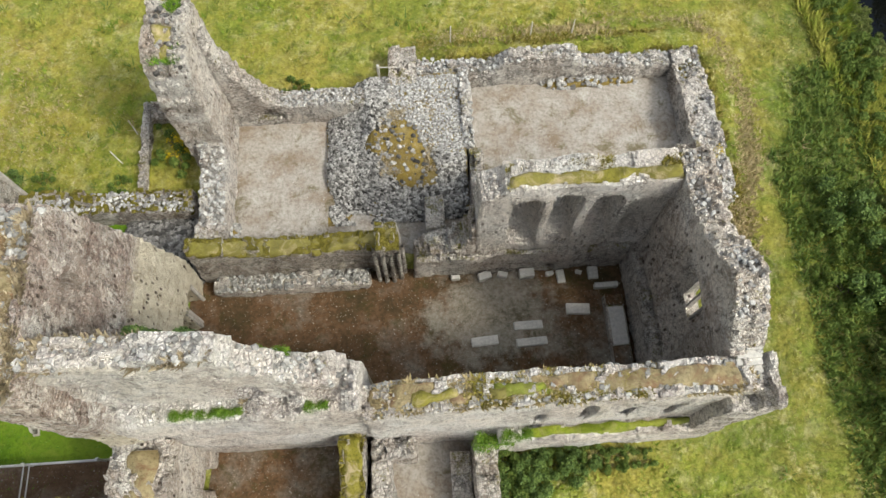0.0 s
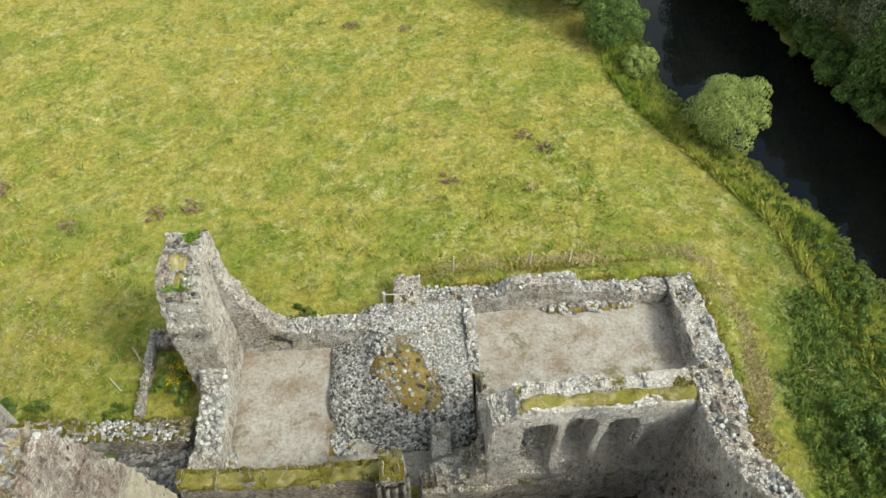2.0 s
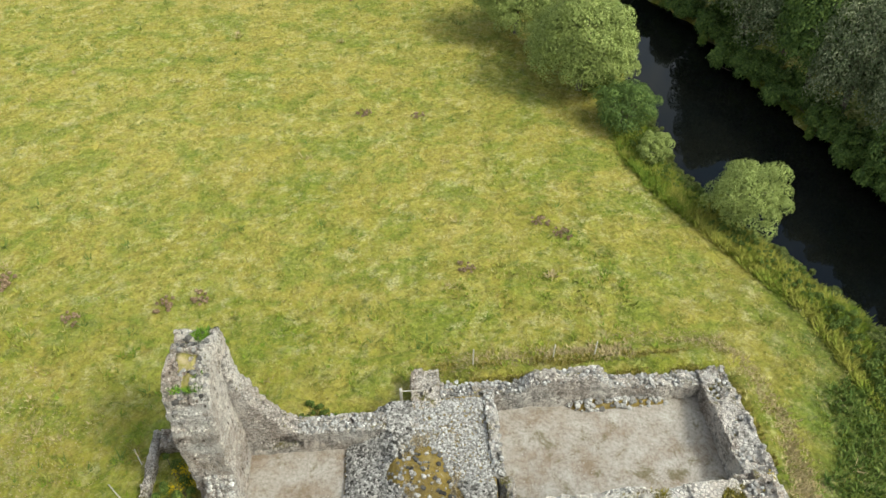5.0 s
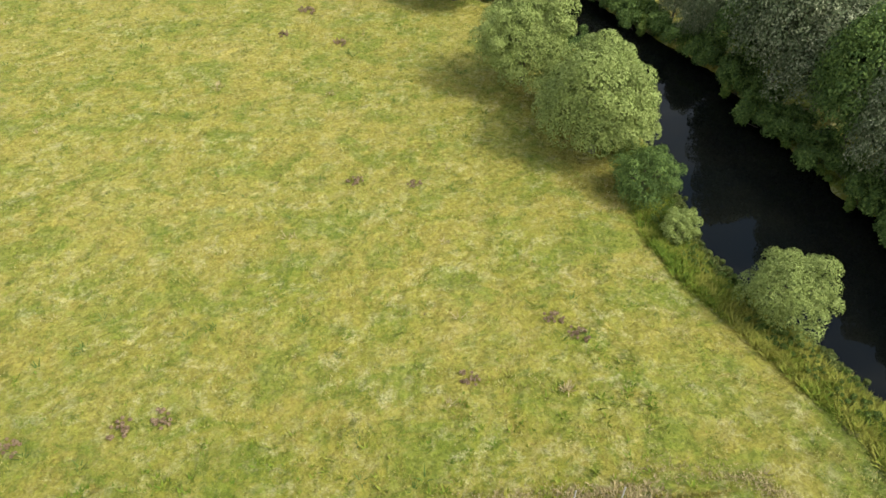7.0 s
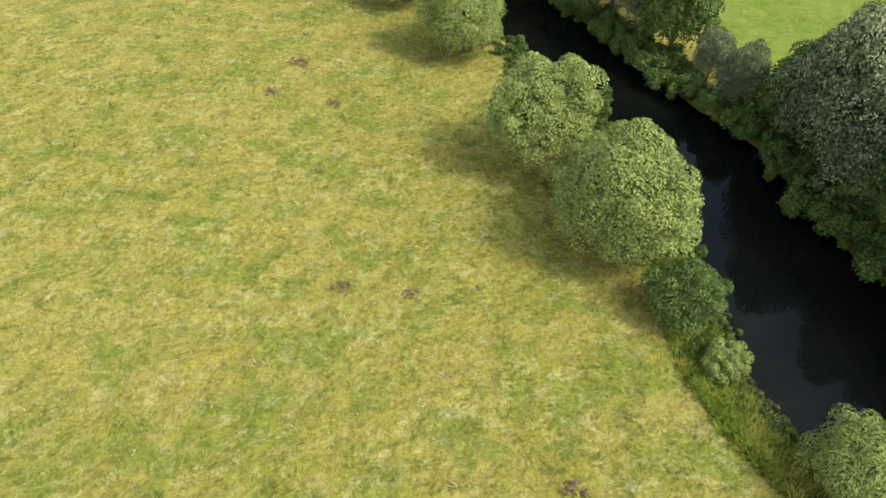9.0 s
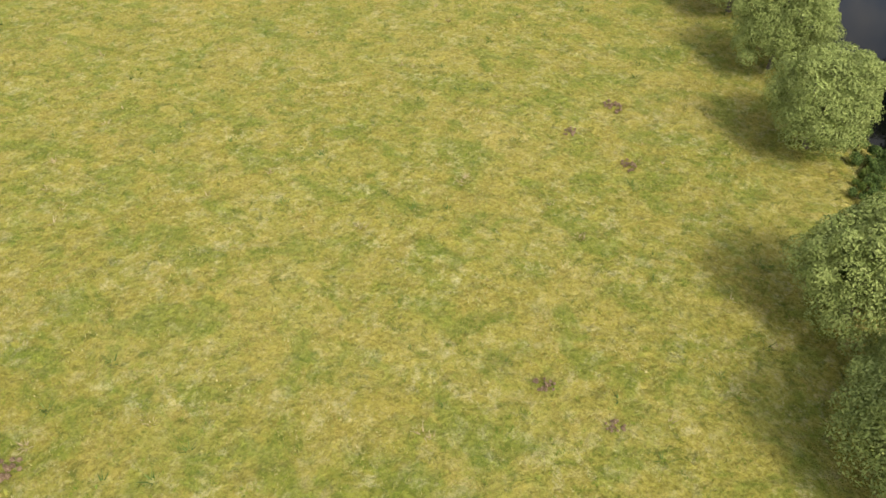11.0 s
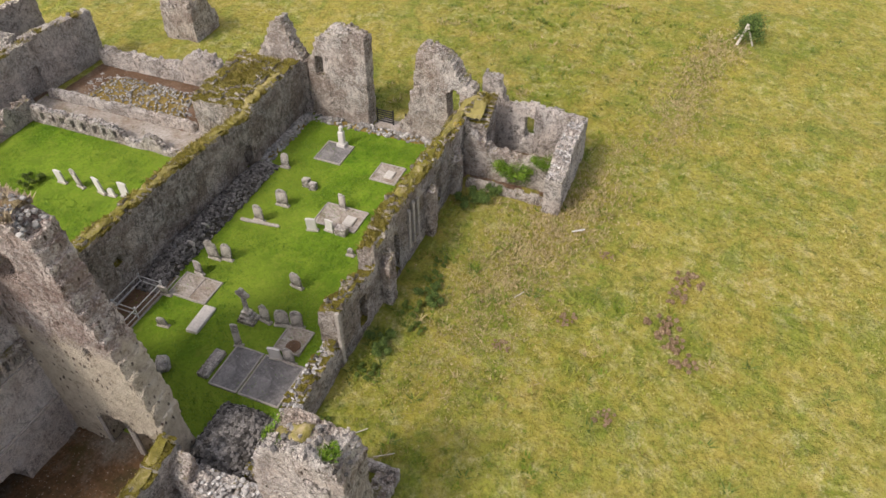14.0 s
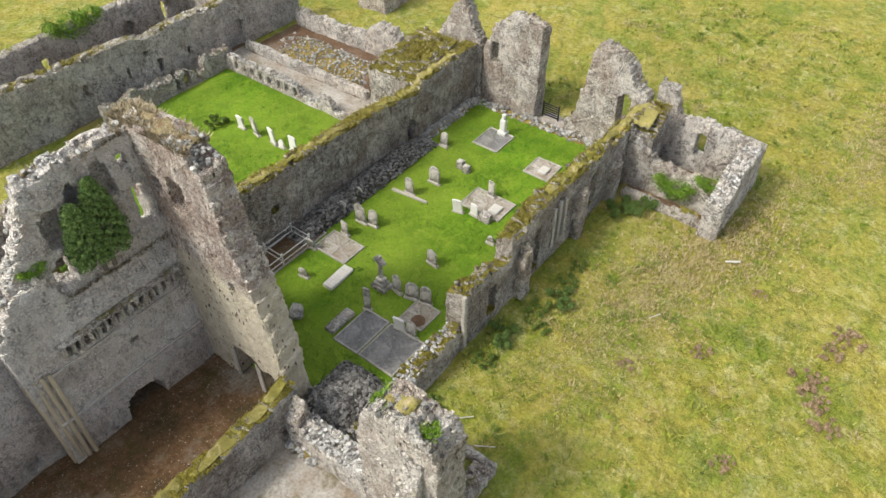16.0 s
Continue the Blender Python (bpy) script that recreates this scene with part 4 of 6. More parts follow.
masonry("wall_yard_east", 17.4, 19.2, 14.6, 25.2, profile("y", (14.6, 2.0), (20, 1.9), (25, 1.3), rag=0.22, seed=65), None, "white", label="thick overgrown rubble wall at the yard end")
masonry("wall_yard_platform", 0.3, 2.0, 23.3, 26.2, profile("y", (23.3, 1.8), (26.2, 1.5), rag=0.1, seed=66), None, "stone", label="square stone platform beyond the rubble mound")
masonry("wall_mound_edge", 4.4, 5.0, 18.8, 24.0, profile("y", (18.8, 1.9), (24, 2.0), rag=0.1, seed=67), None, "white", label="pale kerb wall holding the rubble mound")
masonry("wall_platform_west", -14.5, -14.0, 18.2, 23.8, profile("y", (18.2, 0.5), (23.8, 0.7), rag=0.12, seed=68), None, "white", label="low rubble rim of the planted plot")
masonry("wall_platform_north", -14.0, -11.0, 22.6, 23.8, profile("x", (-14, 0.7), (-11, 1.2), rag=0.2, seed=69), None, "stone", label="low rubble bank beside the gable")

# south transept and chapel
masonry("wall_south_transept_west", -11.8, -9.2, -9.4, 3.1, profile("y", (-9.4, 6.2), (3.1, 6.6), rag=0.25, seed=71), box_cut((-10.2, -8, 1.2, 2.2, -0.3, 2.0, "")), "pale", label="thick roofless transept wall with brown stains")
masonry("wall_south_transept_east", -2.6, -1.5, -9.4, 3.1, profile("y", (-9.4, 4.2), (3.1, 4.2), rag=0.1, seed=72), None, "mossy", label="narrow wall with a strip of bright moss on top")
masonry("wall_south_transept_end", -11.8, 4.8, -10.6, -9.4, profile("x", (-11.8, 6.2), (4.8, 4.0), rag=0.2, seed=73), None, "stone", label="rubble end wall of the south transept")
masonry("wall_chapel_west", -1.3, -0.4, -9.4, 2.0, profile("y", (-9.4, 3.2), (2, 3.4), rag=0.1, seed=74), None, "white", label="pale capped wall of the side chapel")
masonry("wall_chapel_corner", -1.3, 0.8, 2.0, 2.9, profile("x", (-1.3, 3.0), (0.8, 3.8), rag=0.2, seed=75), None, "white", label="slanting corner of the chapel wall")
masonry("wall_chapel_east", 3.5, 4.6, -9.4, 2.6, profile("y", (-9.4, 2.6), (2.6, 3.0), rag=0.2, seed=76), None, "stone", label="mossy chapel wall beside rough grass")

# cloister ranges
def arcade_cut(a, b, step, width, axis, head):
    def cut(x, y, z):
        s = x if axis == "x" else y
        c = np.abs((s - a) % step - step / 2)
        return (s > a) & (s < b) & (c < width / 2) & (z > 0.25) & (z < head - width / 2 + np.sqrt(np.maximum(0, (width / 2) ** 2 - c**2))) & (x == x)

    return cut


masonry("wall_arcade_west", -34.9, -34.2, -21.4, -4.4, profile("y", (-21.4, 1.4), (-14, 1.5), (-11.6, 1.4), (-11.2, 0.5), (-9.2, 0.6), (-8.8, 1.5), (-7.6, 1.3), (-7, 0.5), (-4.4, 0.4), rag=0.18, seed=81), arcade_cut(-20.6, -11.6, 1.15, 0.42, "y", 1.15), "white", cell=0.2, label="low broken arcade of pale stone")
masonry("wall_arcade_south", -34.9, -21.0, -22.2, -21.4, profile("x", (-34.9, 2.0), (-31.8, 2.0), (-31.4, 0.9), (-29, 1.6), (-25, 1.9), (-21, 1.9), rag=0.3, seed=82), arcade_cut(-31.5, -28.5, 1.2, 0.5, "x", 1.6), "stone", cell=0.22, label="ragged arcade wall beside the garth")
masonry("wall_walk_kerb", -38.4, -37.8, -23.0, -4.6, profile("y", (-23, 0.9), (-4.6, 1.0), rag=0.1, seed=83), box_cut((-39, -37, -6.4, -5.6, 0.1, 2, "")), "white", label="low wall between cloister walk and west range")
masonry("wall_west_range_west", -45.8, -44.7, -22.6, -5.2, profile("y", (-22.6, 1.6), (-12.6, 1.6), (-12.2, 3.0), (-9, 3.4), (-8, 2.4), (-5.2, 2.6), rag=0.25, seed=84), None, "white", label="low pale outer wall of the west range")
masonry("wall_west_block", -43.6, -36.4, -4.6, -0.2, profile("x", (-43.6, 5.6), (-38, 5.2), (-36.4, 4.8), rag=0.22, seed=85), box_cut((-42.6, -39.2, -3.6, -1.2, 4.4, 9, "")), "mossy", label="vaulted block with a mossy broken roof")
masonry("wall_south_range_north", -46.4, -11.0, -24.9, -23.7, profile("x", (-46.4, 4.8), (-40, 5.4), (-36, 5.0), (-31, 5.2), (-28, 4.8), (-26.6, 5.4), (-11, 5.6), rag=0.14, seed=86),
        box_cut((-38.6, -36.8, -24.2, -23, -0.3, 2.9, "x"), (-32.2, -31.9, -25, -23, 1.6, 2.6, ""), (-29.0, -28.4, -25, -23, 1.2, 2.6, ""), (-25.6, -25.2, -25, -23, 2.0, 3.0, ""), (-21.4, -21.0, -25, -23, 2.2, 3.4, ""), (-27.8, -27.4, -25, -23, 3.4, 3.8, "")), "grey", label="long grey range wall with small slit windows")
masonry("wall_south_range_south", -46.4, -11.0, -31.6, -30.5, profile("x", (-46.4, 5.5), (-36, 5.6), (-26, 5.2), (-11, 4.9), rag=0.14, seed=87), box_cut((-22.3, -21.5, -33, -29, 1.4, 3.4, ""), (-31, -29.8, -31.2, -29, 1.0, 3.6, "x"), (-35.2, -34.4, -33, -29, 2.0, 4.0, "")), "grey", label="outer wall of the south range with a daylit slit")
masonry("wall_south_range_cross", -38.6, -37.4, -30.5, -24.9, profile("y", (-30.5, 6.2), (-24.9, 5.6), rag=0.3, seed=88), box_cut((-39, -37, -28.6, -26.6, -0.3, 3, "y")), "grey", label="cross wall of the south range")
masonry("wall_south_range_vault", -32.0, -26.6, -27.2, -24.9, profile("x", (-32, 3.8), (-26.6, 3.2), rag=0.3, seed=89), None, "white", label="pale broken vault crown in the south range")
masonry("wall_far_fragment", -56.4, -52.2, -20.6, -16.6, profile("x", (-56.4, 2.0), (-54, 4.6), (-52.2, 3.8), rag=0.6, seed=90), None, "stone", label="detached tall fragment of rubble wall")


# ---- rubble and loose stone ----
def mound_height(x, y):
    u, v = np.clip(x + 3.5, 0, 3.4), np.clip(y - 15.3, 0, 3.4)
    edge = 3.4 - np.hypot(3.4 - u, 3.4 - v) + 0.35 * sheet_noise(x, y, 1.3, 92)
    return np.clip(edge / 2.6, 0, 1) * 1.75 + 0.12 * sheet_noise(x, y, 1.6, 91)


mx, my = np.meshgrid(np.linspace(-3.6, 4.5, 40), np.linspace(15.2, 23.9, 42), indexing="ij")
mz = np.maximum(mound_height(mx, my), -0.05)
mi = np.arange(mx.size).reshape(mx.shape)
mound = mesh_object("rubble_mound", np.stack([mx, my, mz], -1).reshape(-1, 3), np.stack([mi[:-1, :-1], mi[1:, :-1], mi[1:, 1:], mi[:-1, 1:]], -1).reshape(-1, 4), M["rubblebed"])
tagged(mound, "wide mound of fallen grey rubble with brown moss", "rubble mound")
rg = np.random.default_rng(8)
xs, ys = rg.uniform(-3.5, 4.4, 15000), rg.uniform(15.2, 23.8, 15000)
fine, coarse = [], []
for x, y in zip(xs, ys):
    h = float(mound_height(x, y))
    if h < 0.04:
        continue
    wob = 0.5 * float(sheet_noise(x, y, 1.3, 95))
    mossy_part = (x - 0.9 + wob) ** 2 / 3.0 + (y - 18.7 - 0.5 * (0.9 - x) + wob) ** 2 / 3.6 < 1
    if x > 0.2 + wob and y > 18.6 + wob and not mossy_part:
        fine.append((x, y, h + 0.01, rg.uniform(0.06, 0.14)))
    elif not mossy_part or rg.random() < 0.05:
        coarse.append((x, y, h + 0.02, rg.uniform(0.08, 0.25)))
scatter_stones("rubble_stone", coarse, M["moundstone"], mound, "grey and black fallen stones")
scatter_stones("chipping", fine, M["capping"], mound, "fine pale stone chippings", 6)


def heap(name, x0, x1, y0, y1, h, count, material, label, seed, size=(0.14, 0.34)):
    """A bank of fallen stones, highest along its middle."""
    r = np.random.default_rng(seed)
    n = 26
    x, y = np.meshgrid(np.linspace(x0, x1, n), np.linspace(y0, y1, n), indexing="ij")

    def height(px, py):
        u, v = np.abs(2 * (px - x0) / (x1 - x0) - 1), np.abs(2 * (py - y0) / (y1 - y0) - 1)
        return h * np.clip(1.15 - u**3, 0, 1) * np.clip(1.1 - v**2, 0, 1) + 0.08 * sheet_noise(px, py, 2.0, seed)

    i = np.arange(n * n).reshape(n, n)
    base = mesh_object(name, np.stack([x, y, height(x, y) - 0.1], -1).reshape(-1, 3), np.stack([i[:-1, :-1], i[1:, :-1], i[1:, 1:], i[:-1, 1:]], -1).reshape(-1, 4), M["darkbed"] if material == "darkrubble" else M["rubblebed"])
    px, py = r.uniform(x0, x1, count), r.uniform(y0, y1, count)
    scatter_stones("rubble_stone", [(a, b, height(a, b) - 0.02, s) for a, b, s in zip(px, py, r.uniform(*size, count))], M[material], base, "tumbled dark stones", seed)
    return tagged(base, label, "rubble heap")


heap("rubble_heap", -15.0, -10.5, 12.2, 16.2, 1.1, 1100, "darkrubble", "heap of dark fallen stones beside the tower", 101)
heap("rubble_bank", -36.4, -20.5, 0.7, 2.9, 0.95, 2000, "darkrubble", "bank of fallen stones along the wall foot", 102, (0.12, 0.3))
heap("rubble_bank", -44.4, -36.6, 0.9, 1.9, 0.5, 350, "rubble", "bank of fallen stones along the wall foot", 103)
heap("rubble_bank", -44.7, -43.6, 1.6, 14.6, 0.3, 260, "rubble", "scattered stones below the west front", 104)
heap("rubble_bank", -43.5, -38.6, -21.5, -8.0, 0.5, 700, "rubble", "low brown debris in the west range", 105, (0.1, 0.25))
heap("rubble_bank", -10.0, -8.6, 13.5, 15.6, 0.7, 120, "capping", "tumbled white stones in the yard corner", 106)
heap("rubble_bank", 9.5, 15.5, 23.5, 24.3, 0.5, 130, "capping", "fallen white stones under the yard wall", 107)


def cap_stones(name, x0, x1, y0, y1, z, count, material, size, seed, parent, label):
    r = np.random.default_rng(seed)
    return scatter_stones(name, [(r.uniform(x0, x1), r.uniform(y0, y1), (z(a) if callable(z) else z) + 0.02, r.uniform(*size)) for a in range(count)], M[material], parent, label, seed)


# white cobbles on the low transept wall, each one apart
wall_w = bpy.data.objects["wall_transept_west"]
stone_data = []
for s in range(6):
    me = bpy.data.meshes.new("stone")
    me.from_pydata((STONES[s][0]).tolist(), [], STONES[s][1])
    me.materials.append(M["cobble"])
    stone_data.append(me)
rs = np.random.default_rng(12)
for k in range(290):
    ob = new("stone", stone_data[rs.integers(6)])
    y = rs.uniform(13.7, 19.2)
    ob.location = (rs.uniform(-10.3, -9.0), y, np.interp(y, [13.6, 16, 18.6, 19.3], [1.6, 1.9, 2.1, 3.2]) + rs.uniform(-0.08, 0.1))
    ob.rotation_euler = (rs.uniform(-0.4, 0.4), rs.uniform(-0.4, 0.4), rs.uniform(0, 6.28))
    ob.scale = [rs.uniform(0.11, 0.24)] * 3
    ob.parent = wall_w


def top_line(wall_name, axis, a, b, o0, o1, heights, count, material, size, seed):
    """Loose capping stones along the broken top of a wall."""
    r = np.random.default_rng(seed)
    at, h = np.array(heights, float).T
    rows = []
    for _ in range(count):
        s, o = r.uniform(a, b), r.uniform(o0, o1)
        x, y = (s, o) if axis == "x" else (o, s)
        rows.append((x, y, np.interp(s, at, h) + r.uniform(-0.12, 0.12), r.uniform(*size)))
    scatter_stones("capping_stone", rows, M[material], bpy.data.objects[wall_name], "pale capping stones", seed)


top_line("wall_yard_north", "x", 2, 17.3, 24.05, 24.95, ((2, 1.7), (6.6, 1.6), (7.6, 2.3), (11.2, 2.4), (12, 1.5), (17.4, 1.2)), 630, "capping", (0.10, 0.23), 121)
top_line("wall_yard_east", "y", 14.6, 25, 17.5, 19.1, ((14.6, 2.0), (25, 1.3)), 450, "capping", (0.10, 0.23), 122)
top_line("wall_transept_north", "x", -6.6, 0.6, 22.2, 23.2, ((-6.6, 1.8), (0.6, 1.7)), 360, "capping", (0.09, 0.20), 123)
top_line("wall_nave_north", "x", -19.8, -11, 16.2, 17.3, ((-19.8, 1.9), (-17, 1.8), (-11, 1.1)), 450, "capping", (0.09, 0.22), 124)
top_line("wall_tower_room_north", "x", -45.8, -39, 24.8, 26.0, ((-46, 4.2), (-42, 4.1), (-40, 3.6), (-38.9, 2.9)), 390, "capping", (0.10, 0.23), 125)
top_line("wall_tower_bench", "x", -9.5, -1.3, 11.4, 12.2, ((-9.5, 0.75), (-1.3, 0.85)), 300, "rubble", (0.10, 0.24), 126)
top_line("wall_mound_edge", "y", 18.8, 24, 4.4, 5.0, ((18.8, 1.85), (24, 1.95)), 120, "capping", (0.13, 0.24), 127)
top_line("wall_chancel_south", "x", -0.9, 14.4, 2.95, 4.2, ((-1, 9.3), (0.5, 10), (5, 10.2), (12, 10.3), (14.6, 9.9)), 630, "rubble", (0.09, 0.24), 128)
top_line("wall_chancel_east", "y", 4.3, 13.6, 13.3, 14.5, ((4.2, 10.1), (5.4, 11.5), (7, 12.1), (8.4, 11.1), (9.4, 10.2), (11.8, 9.8), (13.7, 9.5)), 300, "capping", (0.09, 0.2), 129)
top_line("wall_tower_west", "y", 3.1, 9.4, -11.9, -10.5, ((3, 16.4), (8.6, 16.8), (9.6, 15.8)), 300, "rubble", (0.10, 0.27), 130)
top_line("wall_tower_south_upper", "x", -11.9, -1.4, 3.95, 4.85, ((-12, 16.5), (-6, 16.5), (-5, 16.2), (-4.3, 14.6), (-3.1, 12.6), (-1.9, 11.2), (-1.2, 10.2)), 220, "rubble", (0.10, 0.24), 131)
top_line("wall_arcade_west", "y", -21.3, -4.5, -34.8, -34.3, ((-21.4, 1.4), (-14, 1.45), (-11.6, 1.35), (-11.2, 0.45), (-9.2, 0.55), (-8.8, 1.4), (-7.6, 1.2), (-7, 0.45), (-4.4, 0.35)), 225, "capping", (0.10, 0.20), 132)
top_line("wall_gable_north", "y", 19.6, 23.9, -10.9, -9.0, ((19.3, 6.6), (19.7, 8.5), (20.4, 9.3), (22.6, 9.7), (23.6, 9.3), (24, 8.2)), 70, "darkrubble", (0.12, 0.28), 133)


# carved stonework
corbels = bpy.data.objects["wall_tower_south"]
for k in range(16):
    x = -10.1 + k * 0.46
    bm = bmesh.new()
    block(bm, x - 0.11, x + 0.11, 5.28, 5.62, 7.4, 8.05, 0.04, 0.03, k)
    block(bm, x - 0.1, x + 0.1, 5.28, 5.46, 6.95, 7.45, 0.04, 0.03, k)
    part("corbel", bm, M["pale"], corbels)
bm = bmesh.new()
block(bm, -10.3, -3.0, 5.28, 5.7, 8.02, 8.2, 0.04, 0.03, 3)
part("corbel_course", bm, M["stone"], corbels)
bm = bmesh.new()
block(bm, -10.3, -1.4, 5.28, 5.46, 3.25, 3.42, 0.03, 0.02, 3)
part("string_course", bm, M["kerb"], corbels)
bm = bmesh.new()
block(bm, -10.3, -1.4, 5.28, 5.4, 6.62, 6.76, 0.03, 0.02, 4)
part("string_course", bm, M["kerb"], corbels)
pier = bpy.data.objects["pier_crossing"]
for px, py in ((-0.75, 11.8), (-0.35, 11.7), (0.05, 11.7), (0.45, 11.85), (0.65, 12.2)):
    bm = bmesh.new()
    bmesh.ops.create_cone(bm, segments=10, radius1=0.13, radius2=0.11, depth=3.9, matrix=Matrix.Translation((px, py, 1.95)))
    part("shaft", bm, M["grey"], pier)
for px in (-2.1, -1.75, -1.4, -1.05):
    bm = bmesh.new()
    bmesh.ops.create_cone(bm, segments=10, radius1=0.15, radius2=0.12, depth=7.0, matrix=Matrix.Translation((px, 5.4 - 0.25 * (px + 2.1), 3.5)))
    part("shaft", bm, M["shaft"], corbels)
for py, pz in ((7.8, 1.3), (9.8, 1.3), (10.0, 1.1), (11.3, 1.1)):
    bm = bmesh.new()
    bmesh.ops.create_cone(bm, segments=8, radius1=0.12, radius2=0.1, depth=2.6, matrix=Matrix.Translation((-10.42, py, pz)))
    part("jamb_shaft", bm, M["kerb"], bpy.data.objects["wall_tower_west"])
for wx in N_WINDOWS:
    bm = bmesh.new()
    block(bm, wx - 0.34, wx - 0.27, 13.35, 13.6, 5.4, 8.0, 0.02)
    block(bm, wx + 0.27, wx + 0.34, 13.35, 13.6, 5.4, 8.0, 0.02)
    part("window_frame", bm, M["kerb"], bpy.data.objects["wall_chancel_north"])
for yw, wide in ((7.2, 0.07), (7.82, 0.06), (8.44, 0.07)):
    bm = bmesh.new()
    block(bm, 13.95, 14.2, yw - wide, yw + wide, 4.8, 8.0, 0.02, 0.01, 5)
    part("mullion", bm, M["kerb"], bpy.data.objects["wall_chancel_east"])
# worn stair in the broken turret
for k in range(6):
    bm = bmesh.new()
    block(bm, 13.45, 14.45, 3.05 + 0.27 * k, 3.36 + 0.27 * k, 9.0, 9.75 + 0.16 * k, 0.03, 0.03, k)
    part("step", bm, M["cap_stone"], bpy.data.objects["wall_turret_south_east"])
nw_ = bpy.data.objects["wall_nave_north"]
for wx, za, zb in ((-31.75, 1.2, 4.6), (-31.0, 1.2, 4.8), (-30.25, 1.2, 4.6), (-20.0, 0.3, 4.9)):
    bm = bmesh.new()
    block(bm, wx - 0.12, wx + 0.12, 17.3, 17.58, za, zb, 0.05, 0.03, int(wx * 7))
    part("window_jamb", bm, M["kerb"], nw_)
for k, (bx, bh) in enumerate(((-33.6, 4.2), (-26.2, 4.0), (-38.9, 3.8))):
    masonry("buttress", bx - 0.5, bx + 0.5, 17.3, 18.1, profile("x", (bx - 0.5, bh), (bx + 0.5, bh - 0.4), rag=0.3, seed=140 + k), None, "stone", parent=nw_)


# ---- grave plots and headstones ----
def headstone(x, y, h, w, seed, material="headstone", lean=0.0, shape="round", label="grey lichened headstone standing in short grass"):
    bm = bmesh.new()
    n, t = 9, 0.075
    if shape == "round":
        top = [(w / 2 * math.cos(math.pi * k / n), h - w / 2 + w / 2 * math.sin(math.pi * k / n)) for k in range(n + 1)]
    elif shape == "shoulder":
        top = [(w / 2, h - 0.3), (w * 0.32, h - 0.28), (w * 0.26, h - 0.1), (0, h), (-w * 0.26, h - 0.1), (-w * 0.32, h - 0.28), (-w / 2, h - 0.3)]
    else:
        top = [(w / 2, h - 0.08), (0, h), (-w / 2, h - 0.05)]
    ring = [(w / 2 * 1.02, -0.15)] + top + [(-w / 2 * 1.02, -0.15)]
    a = [bm.verts.new((-t, yy, zz)) for yy, zz in ring]
    b = [bm.verts.new((t, yy, zz)) for yy, zz in ring]
    bm.faces.new(a), bm.faces.new(b[::-1])
    for k in range(len(ring)):
        j = (k + 1) % len(ring)
        bm.faces.new((a[k], b[k], b[j], a[j]))
    bmesh.ops.recalc_face_normals(bm, faces=bm.faces[:])
    bmesh.ops.bevel(bm, geom=[e for e in bm.edges if e.calc_face_angle(0) > 0.8], offset=0.02, segments=1, affect="EDGES")
    thing = empty("headstone", (x, y, 0.04))
    thing.rotation_euler = (random.Random(seed).uniform(-0.06, 0.06), lean, random.Random(seed + 9).uniform(-0.25, 0.25))
    part("stone_face", bm, M[material], thing)
    bm = bmesh.new()
    block(bm, -0.16, 0.16, -w / 2 - 0.1, w / 2 + 0.1, -0.15, 0.12, 0.03)
    part("footing", bm, M["kerb"], thing)
    return tagged(thing, label, "headstone", "headstones in the nave" if x < -12 and y > 1 else "headstones in the garth")


for k, (x, y, h, w_, mat_, lean, shp) in enumerate((
        (-25.1, 4.4, 1.9, 0.95, "headstone", 0.08, "shoulder"), (-25.3, 5.3, 1.5, 0.8, "headstone", -0.05, "round"), (-36.5, 3.4, 1.3, 0.7, "headstone", -0.2, "round"),
        (-32.1, 5.8, 1.6, 1.0, "headstone", 0.0, "round"), (-29.9, 5.1, 1.6, 0.85, "headstone", 0.05, "round"), (-33.4, 10.4, 1.5, 0.6, "headstone", 0.0, "flat"),
        (-30.4, 9.4, 1.3, 0.75, "marble", 0.12, "flat"), (-30.8, 10.6, 1.1, 0.65, "marble", 0.0, "flat"), (-29.0, 13.3, 0.7, 0.5, "headstone", 0.0, "round"),
        (-24.8, 11.3, 1.4, 0.9, "headstone", 0.05, "round"), (-18.5, 5.0, 0.9, 0.7, "headstone", 0.1, "round"), (-18.9, 10.5, 2.1, 0.45, "headstone", 0.0, "flat"),
        (-21.3, 11.0, 1.6, 0.75, "headstone", 0.0, "shoulder"), (-21.4, 12.2, 1.5, 0.95, "headstone", 0.0, "round"), (-21.6, 13.2, 1.7, 0.8, "headstone", 0.05, "round"),
        (-18.9, 13.3, 1.2, 0.8, "marble", 0.12, "flat"), (-18.9, 14.2, 1.4, 0.8, "headstone", 0.0, "round"), (-27.4, 2.2, 1.1, 0.7, "headstone", 0.3, "round"),
        (-25.0, 2.4, 1.0, 0.7, "headstone", -0.2, "flat"), (-23.4, 4.3, 1.2, 0.7, "headstone", 0.0, "flat"), (-20.9, 3.4, 1.0, 0.7, "headstone", 0.2, "flat"),
        (-28.0, -12.2, 1.4, 0.7, "marble", 0.12, "flat"), (-28.1, -10.4, 1.9, 0.8, "headstone", 0.12, "round"), (-28.1, -8.3, 1.6, 0.8, "marble", 0.1, "flat"),
        (-28.1, -7.3, 0.8, 0.6, "marble", 0.05, "round"), (-28.4, -6.2, 1.5, 0.8, "marble", 0.05, "flat"))):
    lab = "white marble headstone standing in short grass" if mat_ == "marble" else "grey lichened headstone standing in short grass"
    headstone(x, y, h, w_, k, mat_, lean, shp, lab + (", leaning" if abs(lean) > 0.15 else ""))


